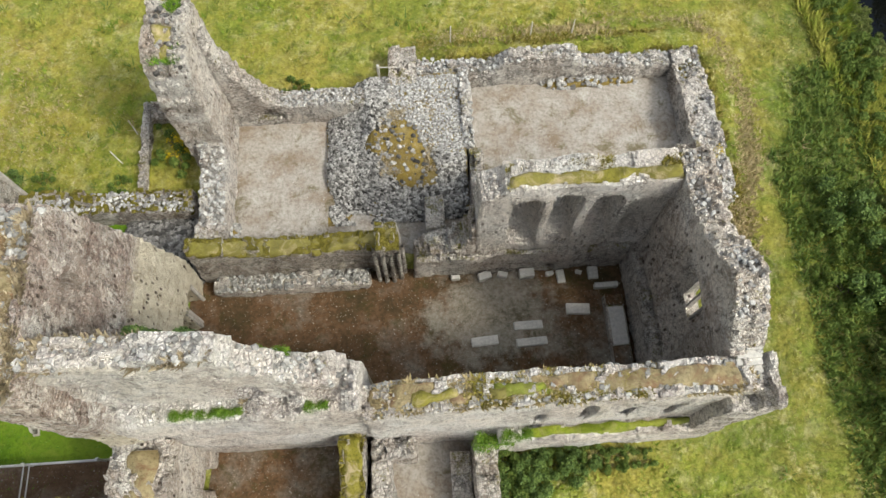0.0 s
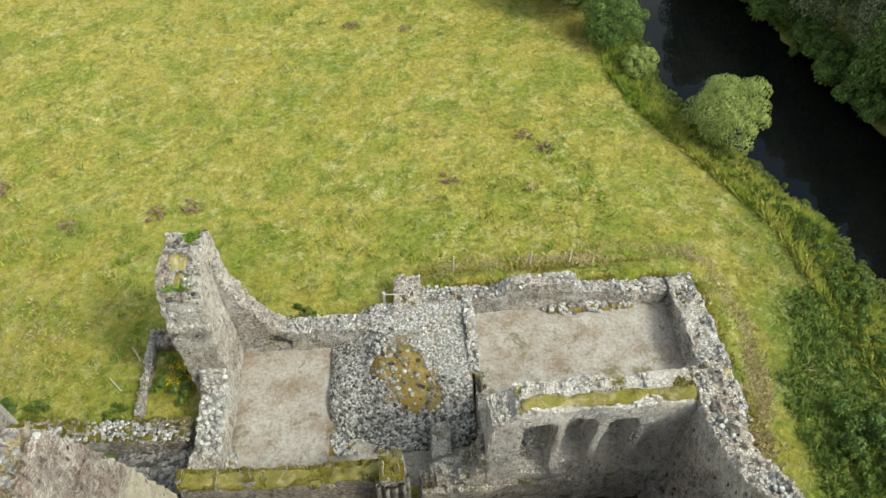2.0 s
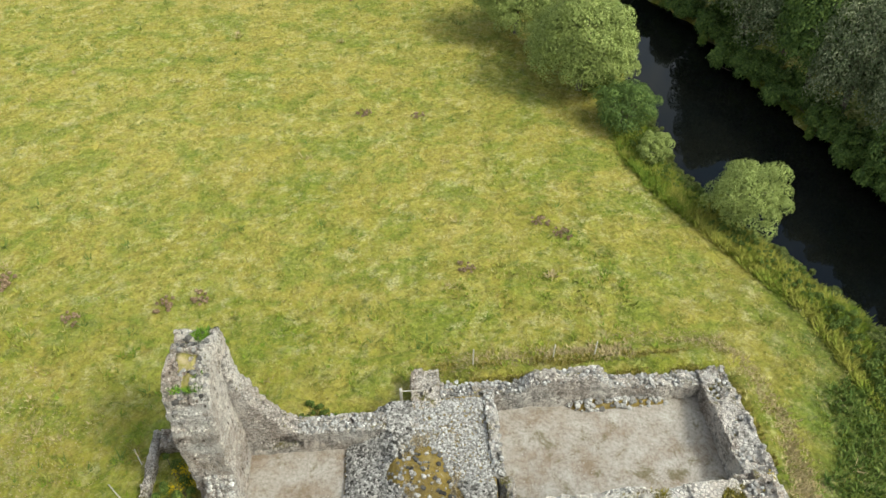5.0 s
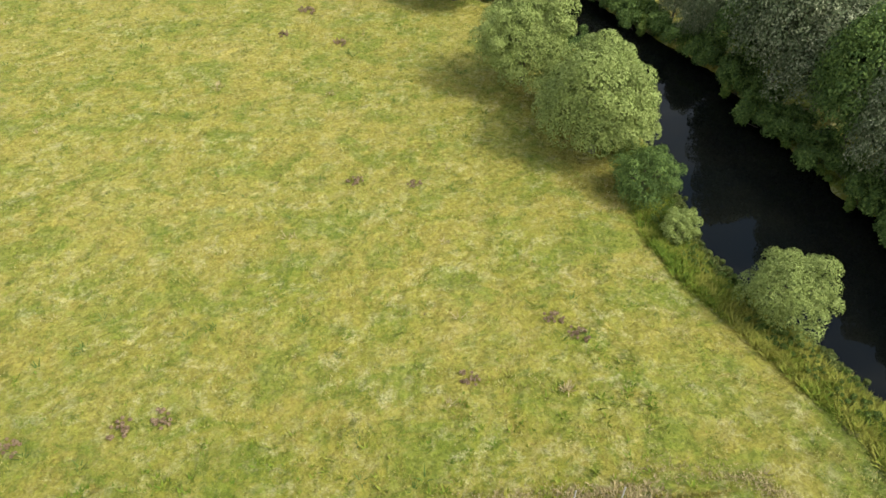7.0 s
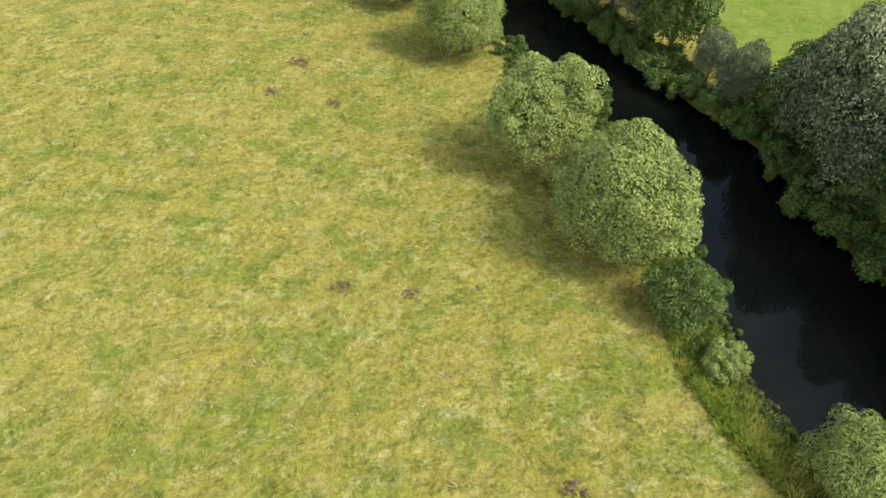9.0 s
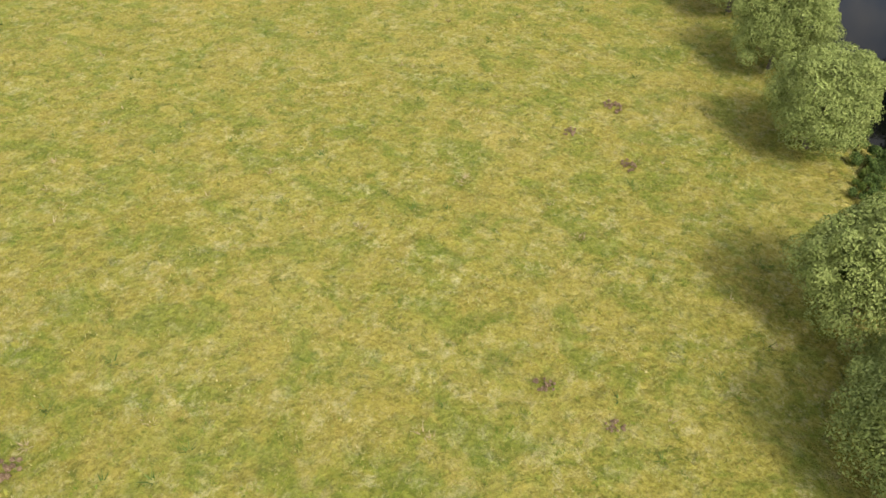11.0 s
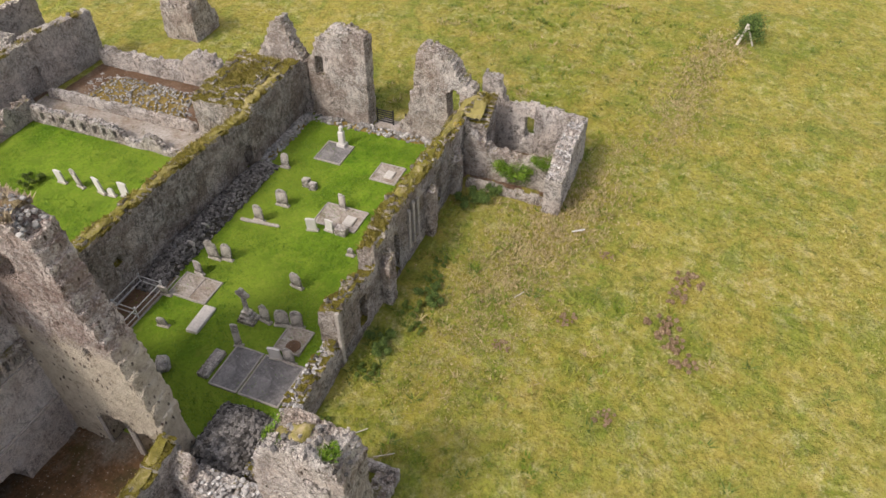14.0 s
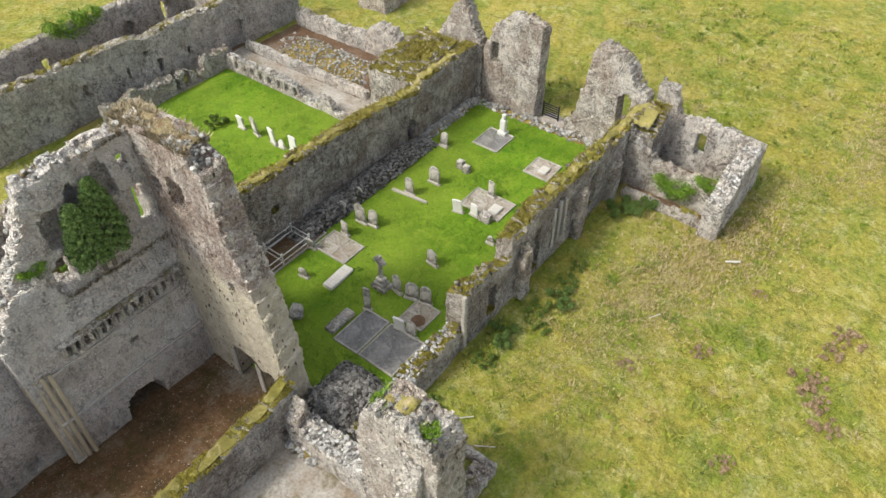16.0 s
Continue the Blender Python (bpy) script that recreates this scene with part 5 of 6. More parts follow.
def low_block(x, y, dx, dy, h, name, material, label, category, turn=0.0):
    bm = bmesh.new()
    block(bm, -dx / 2, dx / 2, -dy / 2, dy / 2, -0.1, h, 0.04, 0.02, int(x * 13))
    ob = part(name, bm, M[material])
    ob.location, ob.rotation_euler = (x, y, 0.04), (0, 0, turn)
    return tagged(ob, label, category)


low_block(-35.0, 6.3, 0.5, 0.6, 0.7, "stone_block", "headstone", "squat stone block in short grass", "stone block")
low_block(-34.8, 7.0, 0.5, 0.6, 0.6, "stone_block", "headstone", "squat stone block in short grass", "stone block")
low_block(-19.8, 7.0, 2.3, 0.85, 0.22, "grave_slab", "slab", "flat pale grave slab lying in grass", "grave slab", 0.05)
low_block(-29.6, 5.3, 0.25, 3.2, 0.16, "kerb_stone", "kerb", "thin stone kerb below a headstone", "kerb", 0.1)
low_block(-17.0, 9.8, 2.1, 0.75, 0.3, "grave_slab", "white", "lichened slab beside a gravelled plot", "grave slab")
boulder = scatter_stones("boulder", [(0, 0, 0.3, 0.95)], M["headstone"], None, "rounded grey boulder on the lawn", 4)
boulder.location = (-15.7, 7.2, 0.1)
tagged(boulder, "rounded grey boulder on the lawn", "boulder", kind="thing")


def grave_plot(x0, x1, y0, y1, fill, label, split=None):
    """A kerbed plot: four kerbs and its filling."""
    plot = empty("grave_plot", ((x0 + x1) / 2, (y0 + y1) / 2, 0.03))
    dx, dy, k = (x1 - x0) / 2, (y1 - y0) / 2, 0.1
    for a, b, c, d in ((-dx, dx, -dy, -dy + k), (-dx, dx, dy - k, dy), (-dx, -dx + k, -dy + k, dy - k), (dx - k, dx, -dy + k, dy - k)):
        bm = bmesh.new()
        block(bm, a, b, c, d, -0.1, 0.13, 0.025, 0.012, int(a * 50 + c))
        part("kerb", bm, M["kerb"], plot)
    if split:
        bm = bmesh.new()
        block(bm, -dx + k, dx - k, split - 0.05, split + 0.05, -0.1, 0.13, 0.025)
        part("kerb", bm, M["kerb"], plot)
    bm = bmesh.new()
    bmesh.ops.create_grid(bm, x_segments=12, y_segments=12, size=1, matrix=Matrix.Translation((0, 0, 0.06)) @ Matrix.Diagonal((dx - k, dy - k, 1, 1)))
    rr = random.Random(int(x0 * 10))
    for v in bm.verts:
        v.co.z += rr.uniform(-0.02, 0.03)
    part("filling", bm, M[fill], plot, "stone chippings" if fill == "chip" else "bare gravel")
    return tagged(plot, label, "grave plot", "grave plots in the nave")


grave_plot(-18.9, -15.7, 10.4, 12.4, "chip", "kerbed plot filled with grey chippings")
grave_plot(-18.9, -15.7, 12.5, 15.3, "chip", "kerbed plot filled with grey chippings beside a wall")
p4 = grave_plot(-21.6, -19.5, 12.6, 14.5, "gravel", "small kerbed plot with a round patch")
bm = bmesh.new()
bmesh.ops.create_cone(bm, cap_ends=True, segments=18, radius1=0.5, radius2=0.46, depth=0.06, matrix=Matrix.Translation((0.45, 0.2, 0.09)))
part("round_bed", bm, M["brown"], p4, "round bed of dark earth")
grave_plot(-33.7, -31.2, 8.9, 12.5, "gravel", "kerbed plot with bare gravel and a tablet")
grave_plot(-40.0, -37.6, 10.6, 12.9, "gravel", "square kerbed plot with a flat tablet")
grave_plot(-41.2, -38.4, 5.0, 7.5, "chip", "kerbed plot of grey chippings under a white stone")
grave_plot(-23.2, -21.0, 3.4, 6.4, "gravel", "double kerbed plot with pale gravel", 0.1)
grave_plot(-22.6, -13.0, 0.95, 3.2, "brown", "long kerbed plot of bare brown earth")
low_block(-32.2, 11.6, 1.0, 0.8, 0.25, "tablet", "slab", "flat stone tablet lying in a plot", "tablet")
low_block(-38.6, 12.0, 0.9, 0.7, 0.25, "tablet", "slab", "flat stone tablet lying in a plot", "tablet")
low_block(-30.9, 11.6, 0.7, 0.9, 0.6, "stone_block", "white", "crumbling pale stone at a plot's corner", "stone block")

monument = empty("white_monument", (-41.0, 6.4, 0.05))
bm = bmesh.new()
block(bm, -0.35, 0.35, -0.4, 0.4, 0, 0.35, 0.04)
part("base", bm, M["marble"], monument)
bm = bmesh.new()
block(bm, -0.2, 0.2, -0.26, 0.26, 0.35, 1.5, 0.05)
block(bm, -0.12, 0.12, -0.16, 0.16, 1.5, 2.0, 0.05)
part("pillar", bm, M["marble"], monument)
tagged(monument, "white marble pillar monument heading a gravelled plot", "monument")

cross = empty("stone_cross", (-21.0, 9.9, 0.03))
for z0_, z1_, r_ in ((0, 0.3, 0.6), (0.3, 0.6, 0.45), (0.6, 0.95, 0.32)):
    bm = bmesh.new()
    block(bm, -r_ * 0.8, r_ * 0.8, -r_, r_, z0_, z1_, 0.04)
    part("plinth", bm, M["headstone"], cross)
bm = bmesh.new()
block(bm, -0.1, 0.1, -0.15, 0.15, 0.95, 3.0, 0.03)
part("shaft", bm, M["headstone"], cross)
bm = bmesh.new()
block(bm, -0.1, 0.1, -0.5, 0.5, 2.35, 2.62, 0.03)
part("arm", bm, M["headstone"], cross)
bm = bmesh.new()
for k in range(20):
    a0, a1 = k * math.tau / 20, (k + 1) * math.tau / 20
    pts = [(rad, a) for rad, a in ((0.3, a0), (0.4, a0), (0.4, a1), (0.3, a1))]
    front = [bm.verts.new((0.07, rad * math.cos(a), 2.48 + rad * math.sin(a))) for rad, a in pts]
    back = [bm.verts.new((-0.07, v.co.y, v.co.z)) for v in front]
    bm.faces.new(front), bm.faces.new(back[::-1])
    for i_ in range(4):
        bm.faces.new((front[i_], back[i_], back[(i_ + 1) % 4], front[(i_ + 1) % 4]))
bmesh.ops.remove_doubles(bm, verts=bm.verts[:], dist=0.001)
part("ring", bm, M["headstone"], cross)
tagged(cross, "tall ringed stone cross on a stepped plinth", "cross")


def rod(bm, a, b, r, seg=6):
    a, b = Vector(a), Vector(b)
    bmesh.ops.create_cone(bm, cap_ends=True, segments=seg, radius1=r, radius2=r, depth=(b - a).length, matrix=Matrix.Translation((a + b) / 2) @ (b - a).to_track_quat("Z", "Y").to_matrix().to_4x4())


railing = empty("grave_railing", (0, 0, 0))
POSTS = [(-21.0, 3.1), (-18.4, 3.1), (-14.8, 3.1), (-21.0, 1.25), (-18.4, 1.25), (-14.8, 1.25)]
for x, y in POSTS:
    bm = bmesh.new()
    rod(bm, (x, y, 0), (x, y, 1.05), 0.05)
    bmesh.ops.create_icosphere(bm, subdivisions=1, radius=0.1, matrix=Matrix.Translation((x, y, 1.1)))
    part("post", bm, M["rail"], railing)
for a, b in ((0, 1), (1, 2), (3, 4), (4, 5), (0, 3), (1, 4)):
    for z in (0.45, 0.95):
        bm = bmesh.new()
        rod(bm, (*POSTS[a], z), (*POSTS[b], z), 0.035)
        part("rail", bm, M["rail"], railing)
tagged(railing, "grey metal railing round an earth grave plot", "railing")

gate = empty("field_gate", (-45.6, 7.5, 0))
for k in range(6):
    bm = bmesh.new()
    block(bm, -0.03, 0.03, 0.1, 1.7, 0.2 + 0.22 * k, 0.3 + 0.22 * k, 0.01)
    part("bar", bm, M["iron"], gate)
for y in (0.1, 1.66, 2.9):
    bm = bmesh.new()
    block(bm, -0.06, 0.06, y - 0.05, y + 0.05, -0.1, 1.55, 0.015)
    part("post", bm, M["iron"], gate)
tagged(gate, "black barred gate standing between stone piers", "gate")
floor_sheet("path_west_door", -47.5, -43.8, 7.4, 10.4, 0.05, "gravel", "trodden bare earth in the west doorway", "path", 0.3, 14)
floor_sheet("path_garth_kerb", -23.4, -22.9, -11, -9.0, 0.06, "gravel", "narrow kerb line in the grass", "kerb", 0.1, 15)
for a, b in (((-23.4, -11.0), (-23.0, -9.2)), ((-23.0, -9.2), (-21.6, -8.4)), ((-23.4, -11.0), (-21.5, -11.6))):
    bm = bmesh.new()
    rod(bm, (*a, 0.15), (*b, 0.15), 0.11)
    tagged(part("kerb_stone", bm, M["kerb"]), "pale kerb stone lying in the garth grass", "kerb")

# chancel and chapel furniture
for x, y, dx, dy, turn in ((4.7, 7.95, 1.45, 0.5, 0.06), (7.1, 8.65, 1.55, 0.48, 0.0), (7.2, 7.75, 1.65, 0.45, 0.04), (9.9, 9.4, 1.3, 0.6, -0.08), (9.2, 11.3, 0.45, 0.75, 0.1), (11.0, 11.4, 0.55, 0.7, 0.0)):
    low_block(x, y, dx, dy, 0.2, "grave_slab", "slab", "worn grave slab lying on the earth floor", "grave slab", turn)
for k, (x, y, s) in enumerate(((3.4, 11.6, 0.4), (5.0, 11.55, 0.6), (6.0, 11.6, 0.45), (7.3, 11.55, 0.7), (8.6, 11.5, 0.35), (10.2, 11.5, 0.3))):
    low_block(x, y, s * 1.2, s * 0.7, s * 0.7, "carved_stone", "slab", "loose carved stone leaning by the wall foot", "carved stone", 0.3 * math.sin(k * 2.1))
tomb = empty("altar_tomb", (11.8, 8.05, 0.03))
bm = bmesh.new()
block(bm, -0.5, 0.5, -1.9, 1.9, -0.1, 0.55, 0.04, 0.02, 3)
part("base", bm, M["grey"], tomb)
bm = bmesh.new()
block(bm, -0.42, 0.42, -0.9, 1.2, 0.55, 0.68, 0.03, 0.02, 4)
part("slab_top", bm, M["slab"], tomb)
for y0_, y1_ in ((-1.9, -0.95), (1.3, 1.9)):
    bm = bmesh.new()
    block(bm, -0.45, 0.45, y0_, y1_, 0.55, 0.62, 0.03, 0.02, 5)
    part("fill", bm, M["soil"], tomb)
tagged(tomb, "long low altar tomb with a broken slab top", "tomb")
low_block(11.6, 10.6, 1.3, 0.3, 0.35, "kerb_stone", "slab", "stone step beside the altar tomb", "step")
chest = empty("chest_tomb", (2.9, 0.2, 0.03))
bm = bmesh.new()
block(bm, -0.42, 0.42, -2.0, 2.0, -0.1, 0.8, 0.04)
part("base", bm, M["grey"], chest)
bm = bmesh.new()
block(bm, -0.5, 0.5, -2.1, 2.1, 0.8, 0.95, 0.03, 0.015)
part("slab_top", bm, M["white"], chest)
tagged(chest, "long chest tomb with a pale lichened top", "tomb")

# timber, posts
def timber(x, y, z, length, turn, name, label, material="wood", thick=0.06, lean=0.0):
    bm = bmesh.new()
    block(bm, -length / 2, length / 2, -thick / 2, thick / 2, -thick / 2, thick / 2, 0.012, 0.008)
    ob = part(name, bm, M[material])
    ob.location, ob.rotation_euler = (x, y, z), (0, lean, turn)
    return tagged(ob, label, "timber")


timber(-37.7, 28.0, 0.12, 1.05, 2.2, "plank", "white painted plank lying in rough grass", "marble", 0.1)
timber(-29.7, 25.8, 0.14, 0.9, 2.6, "stick", "bleached stick lying in rough grass")
timber(-15.2, 22.4, 0.16, 1.2, -1.0, "stick", "bleached stick lying beside the stone plot")
timber(-16.0, 20.4, 0.16, 1.2, -0.8, "stick", "bleached stick lying in rough grass")
fence = empty("fence_post", (-0.3, 24.4, 0))
bm = bmesh.new()
block(bm, -0.08, 0.08, -0.08, 0.08, -0.2, 2.2, 0.02)
part("post", bm, M["wood"], fence)
bm = bmesh.new()
rod(bm, (0, 0, 2.0), (1.4, 0.2, 1.6), 0.03)
rod(bm, (0, 0, 1.2), (1.0, -0.9, 1.0), 0.03)
part("brace", bm, M["wood"], fence)
tagged(fence, "weathered timber fence post with a thin brace", "fence post")
for k, x in enumerate((4.2, 9.2, 11.8)):
    timber(x, 27.0, 1.3, 1.6, 0, "fence_stake", "thin weathered stake standing on the grassy bank", "wood", 0.07, radians(90))


# ---- trees along the river ----
def ground_at(x, y):
    return float(ground_height(np.array([x]), np.array([y]))[0])


def stand(ob, x, y, turn=0.0, scale=1.0, z=None):
    ob.location = (x, y, (ground_at(x, y) if z is None else z))
    ob.rotation_euler = (0, 0, turn)
    ob.scale = (scale, scale, scale)
    return ob


def again(ob, x, y, turn, scale, z=None, tall=1.0):
    """Another of the same kind at its own place, turn and size."""
    s = Vector(ob.scale)
    ob.scale = (1, 1, 1)
    c = copy_thing(ob, Matrix.Translation((x, y, ground_at(x, y) if z is None else z)) @ Matrix.Rotation(turn, 4, "Z"))
    ob.scale = s
    c.scale = (scale, scale, scale * tall)
    return c


tree_a = stand(make_tree("willow_tree", 10.6, 5.2, "willow", 1, 0.2, 84, 700, 0.0, "round grey-green willow standing on the river bank"), 17.9, 59.4)
tree_b = stand(make_tree("willow_tree", 10.2, 4.9, "willow", 2, 0.2, 80, 700, 0.0, "round grey-green willow standing on the river bank"), 13.6, 71.2, 1.1)
again(tree_a, 8.6, 91.6, 2.2, 0.95)
again(tree_b, 3.4, 104.5, 0.5, 1.0)
again(tree_a, -3.0, 116, 4.0, 1.0)
dark_bush = stand(make_tree("elder_bush", 4.6, 2.9, "darkleaf", 3, 0.15, 46, 380, 0.0, "dark green rounded elder beside the water", "bush"), 20.5, 52.9)
small = stand(make_tree("willow_bush", 2.8, 1.6, "willow", 4, 0.13, 30, 220, 0.0, "small pale willow bush on the bank", "bush"), 21.9, 48.2)
again(tree_b, 16.8, 65.4, 2.0, 0.6)
shrub = stand(make_tree("willow_shrub", 6.2, 3.2, "willow", 5, 0.14, 60, 420, 0.0, "rounded willow shrub hanging over the river", "bush"), 26.4, 39.8, 0, 1.0, -0.9)
tall_a = stand(make_tree("riverside_tree", 11.5, 5.4, "greywillow", 6, 0.26, 84, 380, 0.0, "tall silvery willow on the far bank"), 40.4, 64.5)
tall_b = stand(make_tree("riverside_tree", 10.5, 5.0, "darkleaf", 7, 0.26, 80, 380, 0.0, "dense dark green tree on the far bank"), 38.0, 73.0)
rf = random.Random(17)
for k, y in enumerate(np.arange(22, 130, 5.2)):
    if abs(y - 64.5) > 2.5 and abs(y - 73) > 2.5:
        again(tall_b if k % 3 == 1 else tall_a, float(np.interp(y, RIVER_Y, RIVER_R)) + rf.uniform(1.8, 3.4), float(y), 1.7 * k, rf.uniform(0.72, 0.98) * (0.5 if 77 < y < 86 else 1.0), tall=1.35)
for k, y in enumerate(np.arange(26, 132, 8.5)):
    if not (58 < y < 68 or 76 < y < 104):
        again(tall_a if k % 3 else tall_b, float(np.interp(y, RIVER_Y, RIVER_R)) + rf.uniform(9.5, 13), float(y), 2.3 * k, rf.uniform(0.8, 1.05), tall=1.4)

floor_sheet("pasture_far_bank", 38.5, 75, 74, 118, 0.25, "pasture", "bright green pasture beyond the far trees", "pasture", 1.2, 12, 0.08)

# scrub and brambles
bramble = stand(make_bush("bramble_bush", 1.7, 1.6, 1.6, "darkleaf", 11, 5200, 0.17, "dark tangled bramble in rank grass"), 26.0, 14.5)
nettle = stand(make_bush("nettle_patch", 1.5, 1.5, 1.0, "rankleaf", 12, 4200, 0.16, "patch of rank green nettles on the bank"), 25.0, 9.0)
rb = random.Random(3)
reed = stand(make_bush("reed_clump", 1.3, 1.3, 1.3, "reedleaf", 19, 4600, 0.2, "olive green reeds and meadowsweet at the water edge"), 31.6, 24.4)
for k, (x, y, s) in enumerate(((25.6, 12.0, 0.7), (26.4, 9.0, 1.0), (25.6, 6.0, 0.9), (26.2, 2.5, 1.1), (25.6, -1.0, 1.1), (28.2, 11.5, 1.0), (28.8, 6.5, 1.5), (29.0, 1.0, 1.5), (30.6, 15.0, 0.9), (31.4, 9.0, 1.5), (28.6, 14.0, 0.7), (27.0, 4.4, 1.3), (30.4, 12.0, 1.1), (30.2, 4.0, 1.5), (27.2, 7.6, 1.3), (31.6, 3.0, 1.5), (27.2, -5.5, 1.4), (30, -6, 1.5))):
    again((nettle, bramble, reed, bramble)[k % 4], x, y, rb.uniform(0, 6), s)
for k, (x, y, s) in enumerate(((29.0, 21.0, 0.8), (29.4, 23.4, 0.9), (28.8, 26.0, 0.7), (30.2, 24.6, 1.0), (29.8, 18.2, 1.0), (24.0, 13.4, 0.6), (23.8, 10.4, 0.5), (23.9, 7.0, 0.6), (24.2, 3.6, 0.5), (23.9, 0.6, 0.6))):
    again(nettle, x, y, rb.uniform(0, 6), s)
for k, y in enumerate(np.arange(18, 58, 0.8)):
    x = np.interp(y, RIVER_Y, RIVER_L) + rb.uniform(-0.6, 0.3)
    again(reed, float(x), float(y), rb.uniform(0, 6), rb.uniform(0.45, 0.75))
bank_y = np.arange(20, 58, 1.0)
for k, y in enumerate(bank_y):
    x = np.interp(y, RIVER_Y, RIVER_L) - rb.uniform(0.6, 2.6)
    again(nettle, float(x), float(y), rb.uniform(0, 6), rb.uniform(0.4, 0.75))
for k, y in enumerate(np.arange(58, 112, 1.4)):
    x = np.interp(y, RIVER_Y, RIVER_L) - rb.uniform(0.4, 5.0)
    again(nettle if k % 2 else bramble, float(x), float(y), rb.uniform(0, 6), rb.uniform(0.7, 1.2))
for k, y in enumerate(np.arange(20, 116, 1.5)):
    x = np.interp(y, RIVER_Y, RIVER_R) + rb.uniform(-0.4, 1.2)
    again(bramble if k % 3 else nettle, float(x), float(y), rb.uniform(0, 6), rb.uniform(1.1, 1.8))
for x, y, s in ((-27.2, 20.4, 0.6), (-25.6, 19.4, 0.55), (-22.2, 19.0, 0.6), (-28.8, 19.8, 0.5), (-24.4, 20.6, 0.4), (-30.6, 19.6, 0.4), (-20.0, 18.8, 0.5), (-39.0, 20.2, 0.7), (-37.8, 19.2, 0.6), (-12.6, 15.6, 0.55), (5.4, 1.2, 0.75), (7.0, 1.3, 0.7), (8.6, 1.4, 0.6), (11.2, 1.4, 0.5), (-5.6, 24.4, 0.55), (-4.6, 24.2, 0.4), (6.0, 0.2, 0.7), (-15.5, 18.6, 0.5)):
    again(bramble if s > 0.58 else nettle, x, y, rb.uniform(0, 6), s)
thorn = stand(make_bush("thorn_bush", 1.3, 1.1, 2.6, "darkleaf", 13, 3600, 0.2, "dark hawthorn beside a pale dead stump"), -74.6, 37.4)
bm = bmesh.new()
rod(bm, (-73.2, 36.6, 0), (-73.8, 37.2, 2.2), 0.16)
rod(bm, (-73.6, 38.2, 0), (-73.8, 37.2, 2.0), 0.1)
rod(bm, (-74.4, 36.2, 0), (-73.8, 37.2, 1.9), 0.1)
tagged(part("dead_stump", bm, M["wood"]), "pale dead stump propped in the meadow", "stump")

for x, y, sc in ((4.9, 1.3, 0.8), (5.6, 1.7, 0.7), (6.4, 1.2, 0.8), (7.4, 1.6, 0.6), (8.4, 1.2, 0.6), (9.6, 1.6, 0.5), (10.8, 1.4, 0.5), (12.2, 1.5, 0.4), (4.9, 0.0, 0.6), (5.2, -1.4, 0.5)):
    again(nettle, x, y, 1.3 * x, sc)
# dead dock patches in the meadow
dock = stand(make_bush("dead_dock_patch", 1.1, 1.0, 0.38, "dock", 14, 1600, 0.2, "flattened patch of dead brown dock stalks", "weed patch"), -28.0, 37.0)
for x, y, s in ((-30.6, 35.3, 1.15), (-35.3, 36.4, 1.0), (-33.6, 35.8, 0.9), (-29.4, 36.0, 0.9), (-16.2, 34.0, 0.8), (-13.8, 34.5, 0.75), (12.2, 38.9, 0.75), (4.7, 36.0, 0.7), (2.2, 55.8, 0.6), (-2.7, 56.8, 0.7), (-8.8, 90.0, 1.0), (-4.7, 81.4, 0.8), (-22.2, 33.2, 0.7), (-28.6, 29.4, 0.7), (-25.0, 26.0, 0.6), (10.8, 40.4, 0.7), (-11.0, 84, 0.7), (-36, 30.5, 0.5)):
    again(dock, x, y, rb.uniform(0, 6), s)

# growth on the ruin
def make_yew(name, seed, label):
    """Two dense dark spires of fine needles grown together, on a forked stem."""
    r = np.random.default_rng(seed)
    tree = empty(name)
    blobs = []
    for cx, low, high, wide in ((-0.55, 0.0, 4.4, 1.0), (0.65, 0.1, 3.7, 0.95)):
        for k in range(90):
            f = (k + 0.5) / 90
            a = 2.39996 * k
            ring = wide * (0.62 + 0.9 * f if f < 0.3 else 0.89 * ((1 - f) / 0.7) ** 0.6) * r.uniform(0.85, 1.05)
            blobs.append((cx + ring * math.cos(a), 0.42 * ring * math.sin(a), low + (high - low) * f, r.uniform(0.18, 0.3)))
    pts, face = crown_points(r, blobs, 130, 0.7)
    v, f = leaf_cloud(pts, 0.12, seed, face)
    crown = mesh_object("crown", v, f, M["yew"])
    crown.parent = tree
    bm = bmesh.new()
    for dx in (-0.5, 0.6):
        bmesh.ops.create_cone(bm, segments=7, radius1=0.12, radius2=0.05, depth=3.6, matrix=Matrix.Translation((dx * 0.7, 0, 1.2)) @ Matrix.Rotation(dx * 0.15, 4, "Y"))
    part("trunk", bm, M["bark"], tree)
    return tagged(tree, label, "tree")


yew = stand(make_yew("yew_tree", 15, "dense dark green yew growing on the broken tower wall"), -7.0, 5.25, 0, 1.0, 11.0)
ivy = stand(make_bush("ivy_clump", 0.4, 1.6, 1.8, "ivy", 16, 3400, 0.14, "bright ivy hanging on a rubble wall", "ivy"), -41.0, 21.8, 0, 1.0, 0.6)
again(ivy, -41.2, 24.2, 0.2, 0.7, 2.2)
again(ivy, -24.8, -30.7, 1.57, 1.3, 3.9)
again(ivy, -27.0, -30.7, 1.6, 0.9, 4.4)
again(ivy, -3.9, 5.0, 1.5, 0.42, 12.0)
for x, y, z, s in ((4.4, 2.4, 3.2, 0.6), (5.4, 2.5, 3.9, 0.45), (-7.6, 3.4, 10.0, 0.3), (-6.6, 3.4, 10.0, 0.3), (-2.6, 3.4, 10.1, 0.3), (-5.8, 3.4, 10.0, 0.28)):
    again(ivy, x, y, 1.57, s, z)
